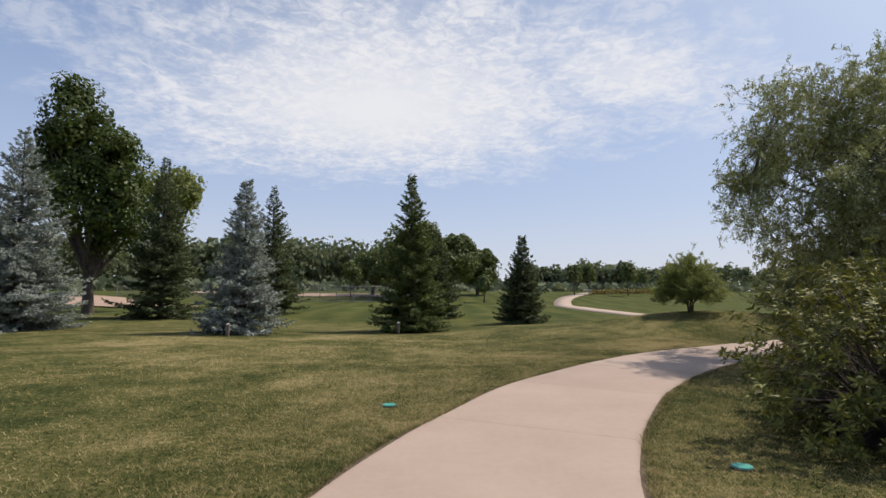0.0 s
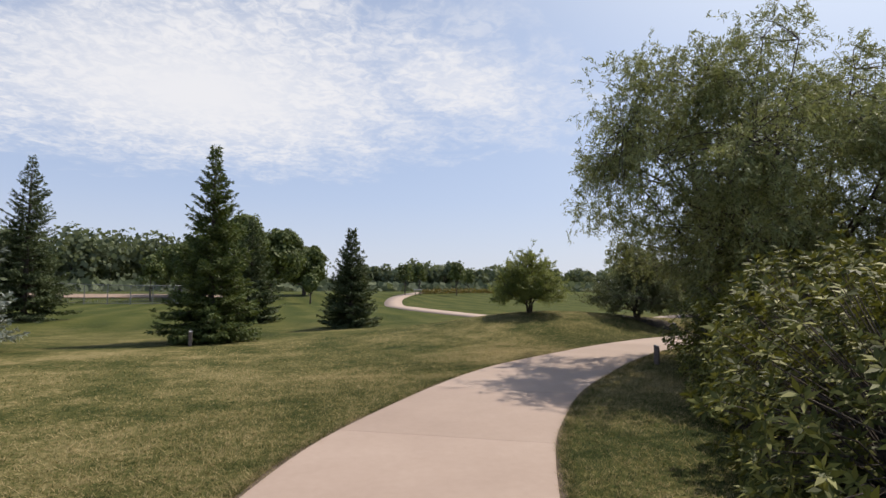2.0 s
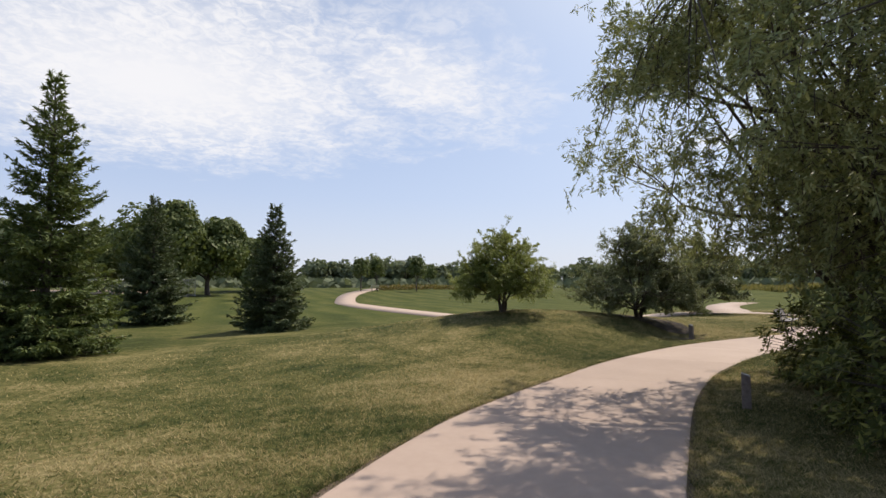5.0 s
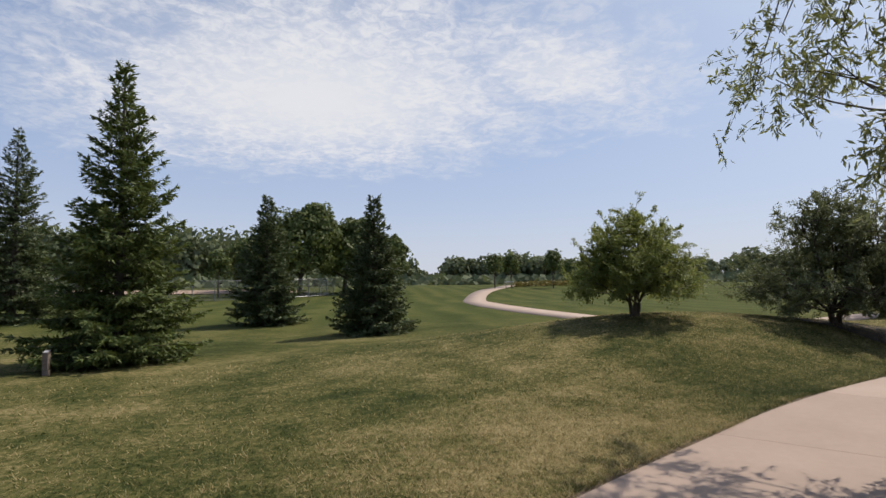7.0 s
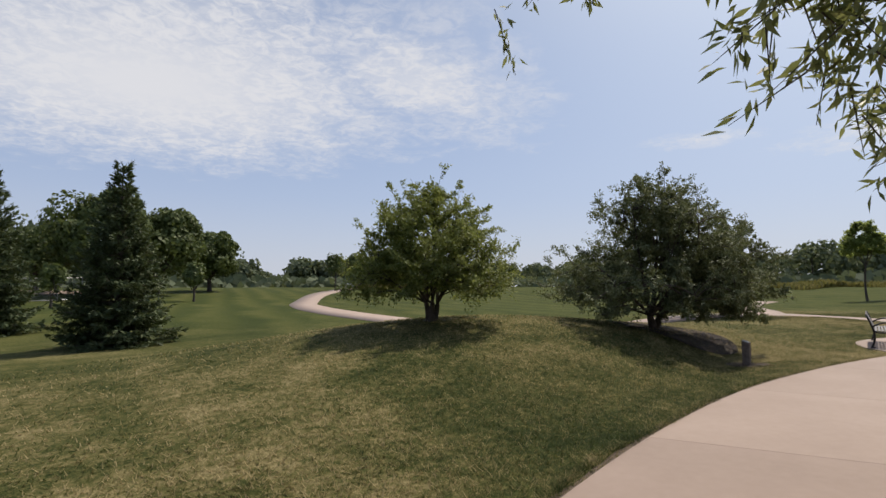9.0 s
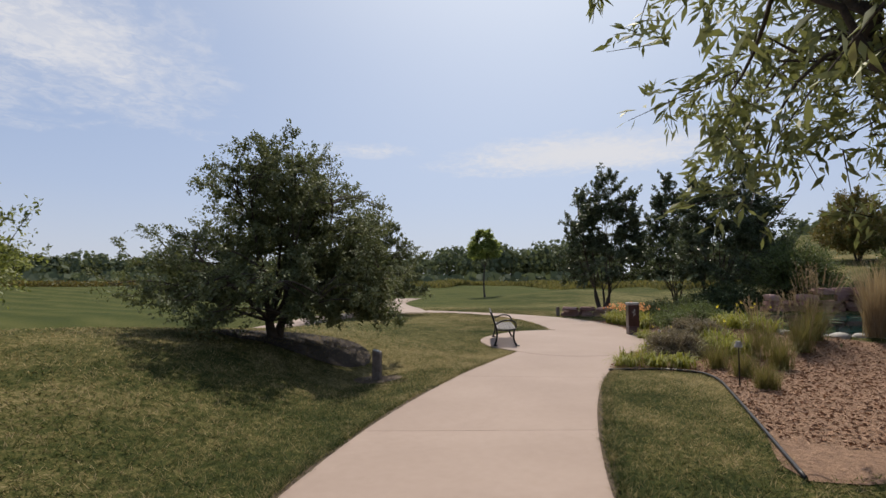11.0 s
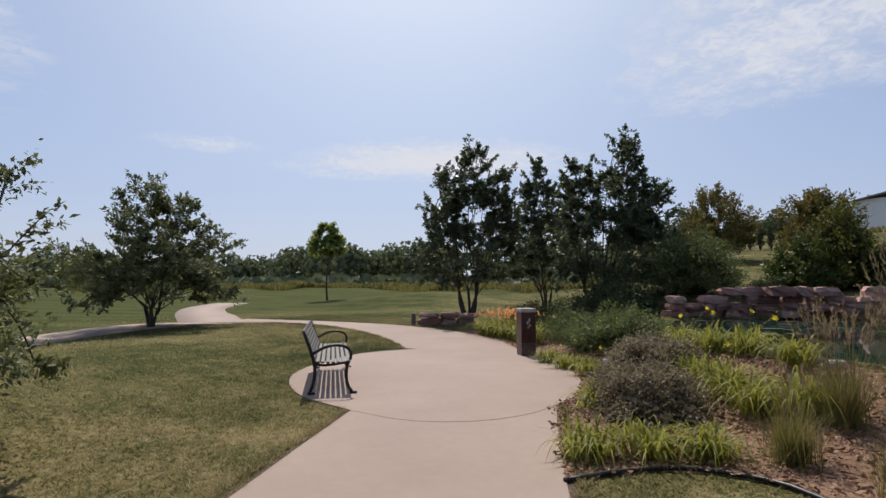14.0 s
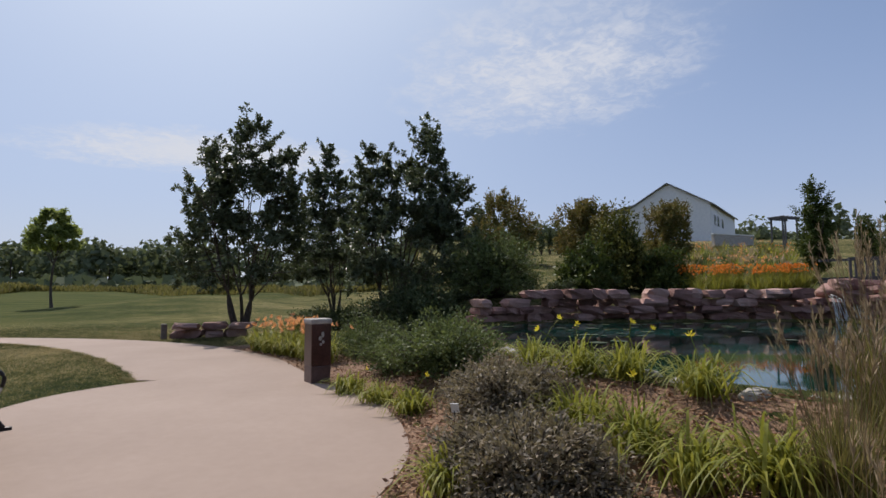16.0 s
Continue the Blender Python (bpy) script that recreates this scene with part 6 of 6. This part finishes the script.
def deck():
    root = thing("footbridge", Matrix.Translation((37.9, 7.35, 1.75)) @ Matrix.Rotation(radians(-90), 4, "Z"), "small dark grey wooden footbridge above the waterfall", "footbridge")
    n = 26
    for k in range(n):
        u = k / (n - 1)
        x, z = -2.3 + 4.6 * u, 0.06 * math.sin(math.pi * u)
        bm = bmesh.new()
        box(bm, (0.16, 1.3, 0.05), Matrix.Translation((x, 0, z)), 0.005)
        part("plank", bm, GREY_PAINT, root)
        bm = bmesh.new()
        box(bm, (0.085, 0.035, 0.62), Matrix.Translation((x, -0.6, z + 0.35)), 0.004)
        part("baluster", bm, GREY_PAINT, root)
    for y in (-0.6, 0.6):
        for z0, hgt in ((0.7, 0.08), (0.08, 0.1), (-0.12, 0.2)):
            bm = bmesh.new()
            pts = [(-2.35 + 4.7 * u, y, z0 + 0.06 * math.sin(math.pi * u)) for u in np.linspace(0, 1, 12)]
            rings = [[bm.verts.new((x, w + dy, h + dz)) for dy, dz in ((-0.04, -hgt / 2), (0.04, -hgt / 2), (0.04, hgt / 2), (-0.04, hgt / 2))] for x, w, h in pts]
            for p, q in zip(rings[:-1], rings[1:]):
                for k in range(4):
                    bm.faces.new((p[k], q[k], q[(k + 1) % 4], p[(k + 1) % 4]))
            bm.faces.new(rings[0])
            bm.faces.new(rings[-1][::-1])
            bmesh.ops.recalc_face_normals(bm, faces=bm.faces[:])
            part("rail", bm, GREY_PAINT, root)


deck()


def lily_pads():
    rng = np.random.default_rng(9)
    for k in range(36):
        x, y = rng.uniform(31, 37.3), rng.uniform(12, 21.5)
        if not inside(np.array([x]), np.array([y]), POND)[0]:
            continue
        r = rng.uniform(0.07, 0.17)
        a = np.linspace(0.25, 6.05, 14)
        bm = bmesh.new()
        c = bm.verts.new((0, 0, 0.006))
        ring = [bm.verts.new((r * math.cos(q), r * math.sin(q), 0.008)) for q in a]
        for p, q in zip(ring[:-1], ring[1:]):
            bm.faces.new((c, p, q))
        low = bmesh.ops.extrude_face_region(bm, geom=bm.faces[:])
        for v in low["geom"]:
            if isinstance(v, bmesh.types.BMVert):
                v.co.z += 0.006
        me = bpy.data.meshes.new("lily_pad")
        bm.to_mesh(me)
        bm.free()
        ob = obj("lily_pad", me, PAD_LEAF)
        ob.matrix_basis = Matrix.Translation((x, y, POND_LEVEL)) @ Matrix.Rotation(rng.uniform(0, 6), 4, "Z")
        tagged(ob, "round floating lily pad on the pond", "lily pad", "lily pads")


lily_pads()


# ---- far lawn things ----
def field_fence():
    root = thing("ball_field_fence", (0, 0, 0), "chain-link ball field fence of grey posts and rails", "fence")
    line = spline([(-48, 82), (-30, 79), (-12, 80), (-3, 86), (0, 93)], 24)
    steel = plain_material("galvanised_steel", (0.16, 0.16, 0.16), (0.30, 0.30, 0.30), 8, 0.45, 0.6, 0.05, 0.002, 60)
    pts = [(x, y, ground_at(x, y)) for x, y in line]
    for p in pts:
        bm = bmesh.new()
        tube_bm(bm, [p, (p[0], p[1], p[2] + 2.4)], [0.05, 0.05], 6)
        part("post", bm, steel, root)
    for z in (2.35, 0.15):
        bm = bmesh.new()
        tube_bm(bm, [(p[0], p[1], p[2] + z) for p in pts], [0.035] * len(pts), 5)
        part("rail", bm, steel, root)
    sets = []
    for a, b in zip(pts[:-1], pts[1:]):
        a, b = np.array(a), np.array(b)
        for u in np.linspace(0, 1, 18):
            for s in (-1, 1):
                q = np.array([a * (1 - u) + b * u + [0, 0, 0.15], a * (1 - u) + b * u + (b - a) / np.linalg.norm(b - a) * 1.2 * s + [0, 0, 2.3]])
                sets.append(tube_arrays(q, [0.006, 0.006], 3))
    obj("mesh_wire", leaf_mesh("mesh_wire", *sets), steel, root)


field_fence()


def panel_sign():
    root = thing("information_sign", Matrix.Translation((28.4, 105, ground_at(28.4, 105))) @ Matrix.Rotation(radians(170), 4, "Z"), "low slanted white information sign by the far path", "sign")
    for x in (-0.5, 0.5):
        bm = bmesh.new()
        box(bm, (0.1, 0.1, 0.8), Matrix.Translation((x, 0, 0.4)), 0.01)
        part("leg", bm, DARK_METAL, root)
    bm = bmesh.new()
    box(bm, (1.5, 0.9, 0.06), Matrix.Translation((0, 0, 0.95)) @ Matrix.Rotation(radians(32), 4, "X"), 0.01)
    part("panel", bm, WHITE_WALL, root)


panel_sign()


def far_bed():
    rng = np.random.default_rng(15)
    n = 4200
    x = rng.uniform(31, 62, n)
    y = 112 + (x - 31) * 0.25 + rng.normal(0, 1.0, n)
    p = np.column_stack([x, y, height(x, y) + rng.uniform(0.1, 0.8, n)])
    ob = obj("far_flower_bed", leaf_mesh("far_flower_bed", leaf_arrays(rng, p, rng.normal(size=(n, 3)), rng.uniform(0.25, 0.5, n), 0.25)), LEAF_REDDISH)
    tagged(ob, "far bed of dark reddish shrubs and flowers", "flower bed", kind="stuff")


far_bed()


def meadow():
    rng = np.random.default_rng(18)
    n = 42000
    yaw, d = np.radians(rng.uniform(-112, -38, n)), rng.uniform(78, 165, n)
    front = 92 + 9 * np.sin(yaw * 11) + 6 * np.sin(yaw * 29 + 1) + 4 * np.sin(yaw * 61)
    d = np.maximum(d, front + rng.exponential(4.0, n))
    x, y = 15 - np.sin(yaw) * d, 20 + np.cos(yaw) * d
    p = np.column_stack([x, y, height(x, y)])
    ln = rng.uniform(0.35, 1.0, n) * (1 + 0.5 * np.sin(yaw * 37) * np.sin(d * 0.2))
    ob = obj("meadow_grass", leaf_mesh("meadow_grass", leaf_arrays(rng, p, rng.normal(0, 0.25, (n, 3)) + [0, 0, 1], ln, ln * 0.5)), TALL_GRASS)
    tagged(ob, "band of tall unmown tan and green meadow grass", "meadow", kind="stuff")


meadow()


# ---- grass blades beside the walk ----
def lawn_blades():
    rng = np.random.default_rng(21)
    n, m = 420000, 660000
    x, y = rng.uniform(-14, 40, n), rng.uniform(1, 40, n)
    row = np.concatenate([MID[12:], MID2])
    pick = rng.integers(len(row), size=m)
    x = np.concatenate([x, row[pick, 0] + rng.normal(0, 2.6, m)])
    y = np.concatenate([y, row[pick, 1] + rng.normal(0, 2.6, m)])
    n += m
    near = np.minimum(strip_distance(x, y, MID[::3]), strip_distance(x, y, MID2[::3]))
    keep = rng.uniform(size=n) < np.clip(1.3 - near / 11.0, 0.0, 1.0)
    x, y, near = x[keep], y[keep], near[keep]
    loops = [list(map(tuple, np.concatenate([spline(LEFT, 80), spline(RIGHT, 80)[::-1]]))), PAD, list(map(tuple, np.concatenate([spline(OUTER, 30), spline(INNER, 30)[::-1]]))), BED, POND, SHRUB_SOIL]
    ok = np.ones(len(x), bool)
    for lp in loops:
        ok &= ~inside(x, y, [(float(a), float(b)) for a, b in lp])
    ok &= ~((x > 37.0) & (y < 23))
    x, y, near = x[ok], y[ok], near[ok]
    for line, side in ((LEFT, 1), (RIGHT, -1), (INNER, 1)):
        p = spline(line, 4000)
        t = unit(np.gradient(p, axis=0))
        pick = rng.integers(4000, size=22000)
        off = side * (0.05 + 0.05 * np.sin(pick * 0.021) * np.sin(pick * 0.0047) + np.abs(rng.normal(0, 0.06, 22000)))
        x = np.concatenate([x, p[pick, 0] - t[pick, 1] * off])
        y = np.concatenate([y, p[pick, 1] + t[pick, 0] * off])
        near = np.concatenate([near, np.full(22000, 1.6)])
    n = len(x)
    z = height(x, y)
    h = rng.uniform(0.015, 0.05, n)
    h[-66000:] *= 1.5
    az, lean = rng.uniform(0, 6.283, n), rng.uniform(0.8, 2.4, n)
    w = 0.003 + 0.0009 * near
    dx, dy = np.cos(az), np.sin(az)
    a = np.column_stack([x - dy * w, y + dx * w, z])
    b = np.column_stack([x + dy * w, y - dx * w, z])
    c = np.column_stack([x + dx * h * lean, y + dy * h * lean, z + h])
    v = np.stack([a, b, c], 1).reshape(-1, 3)
    ob = obj("lawn_grass", quad_mesh("lawn_grass", v, np.arange(3 * n).reshape(-1, 3)), BLADES)
    tagged(ob, "short mown grass, green with dry straw blades", "grass", kind="stuff")


lawn_blades()


def soil_edge(name, line, side):
    """A narrow line of bare brown soil between concrete and grass."""
    rng = np.random.default_rng(33)
    p = spline(line, 260)
    t = unit(np.gradient(p, axis=0))
    nrm = np.stack([-t[:, 1], t[:, 0]], 1) * side
    w = 0.04 + 0.06 * np.abs(np.sin(np.arange(260) * 0.37) * np.sin(np.arange(260) * 0.113)) + rng.uniform(0, 0.03, 260)
    a, b = p - nrm * 0.01, p + nrm * w[:, None]
    v = np.concatenate([np.column_stack([a, np.full(260, 0.008)]), np.column_stack([b, np.full(260, 0.006)])])
    k = np.arange(259)
    f = np.stack([k, k + 1, 260 + k + 1, 260 + k], 1)
    if side > 0:
        f = f[:, ::-1]
    tagged(obj(name, quad_mesh(name, v, f[:, ::-1]), EDGE_SOIL), "thin line of bare brown soil along the concrete", "soil", kind="structure")


soil_edge("soil_edge_left", LEFT, 1)
soil_edge("soil_edge_right", RIGHT, -1)


def plant_tag(x, y):
    root = thing("plant_tag", Matrix.Translation((x, y, ground_at(x, y))) @ Matrix.Rotation(radians(68), 4, "Z"), "small white plant tag on a thin stake among the shrubs", "plant tag")
    bm = bmesh.new()
    tube_bm(bm, [(0, 0, 0), (0, 0, 0.5)], [0.005, 0.004], 6)
    part("stake", bm, DARK_METAL, root)
    bm = bmesh.new()
    box(bm, (0.07, 0.006, 0.09), Matrix.Translation((0, -0.012, 0.52)) @ Matrix.Rotation(radians(-25), 4, "X"), 0.001)
    part("plate", bm, WHITE_WALL, root, "plain white plate")


plant_tag(25.95, 22.95)
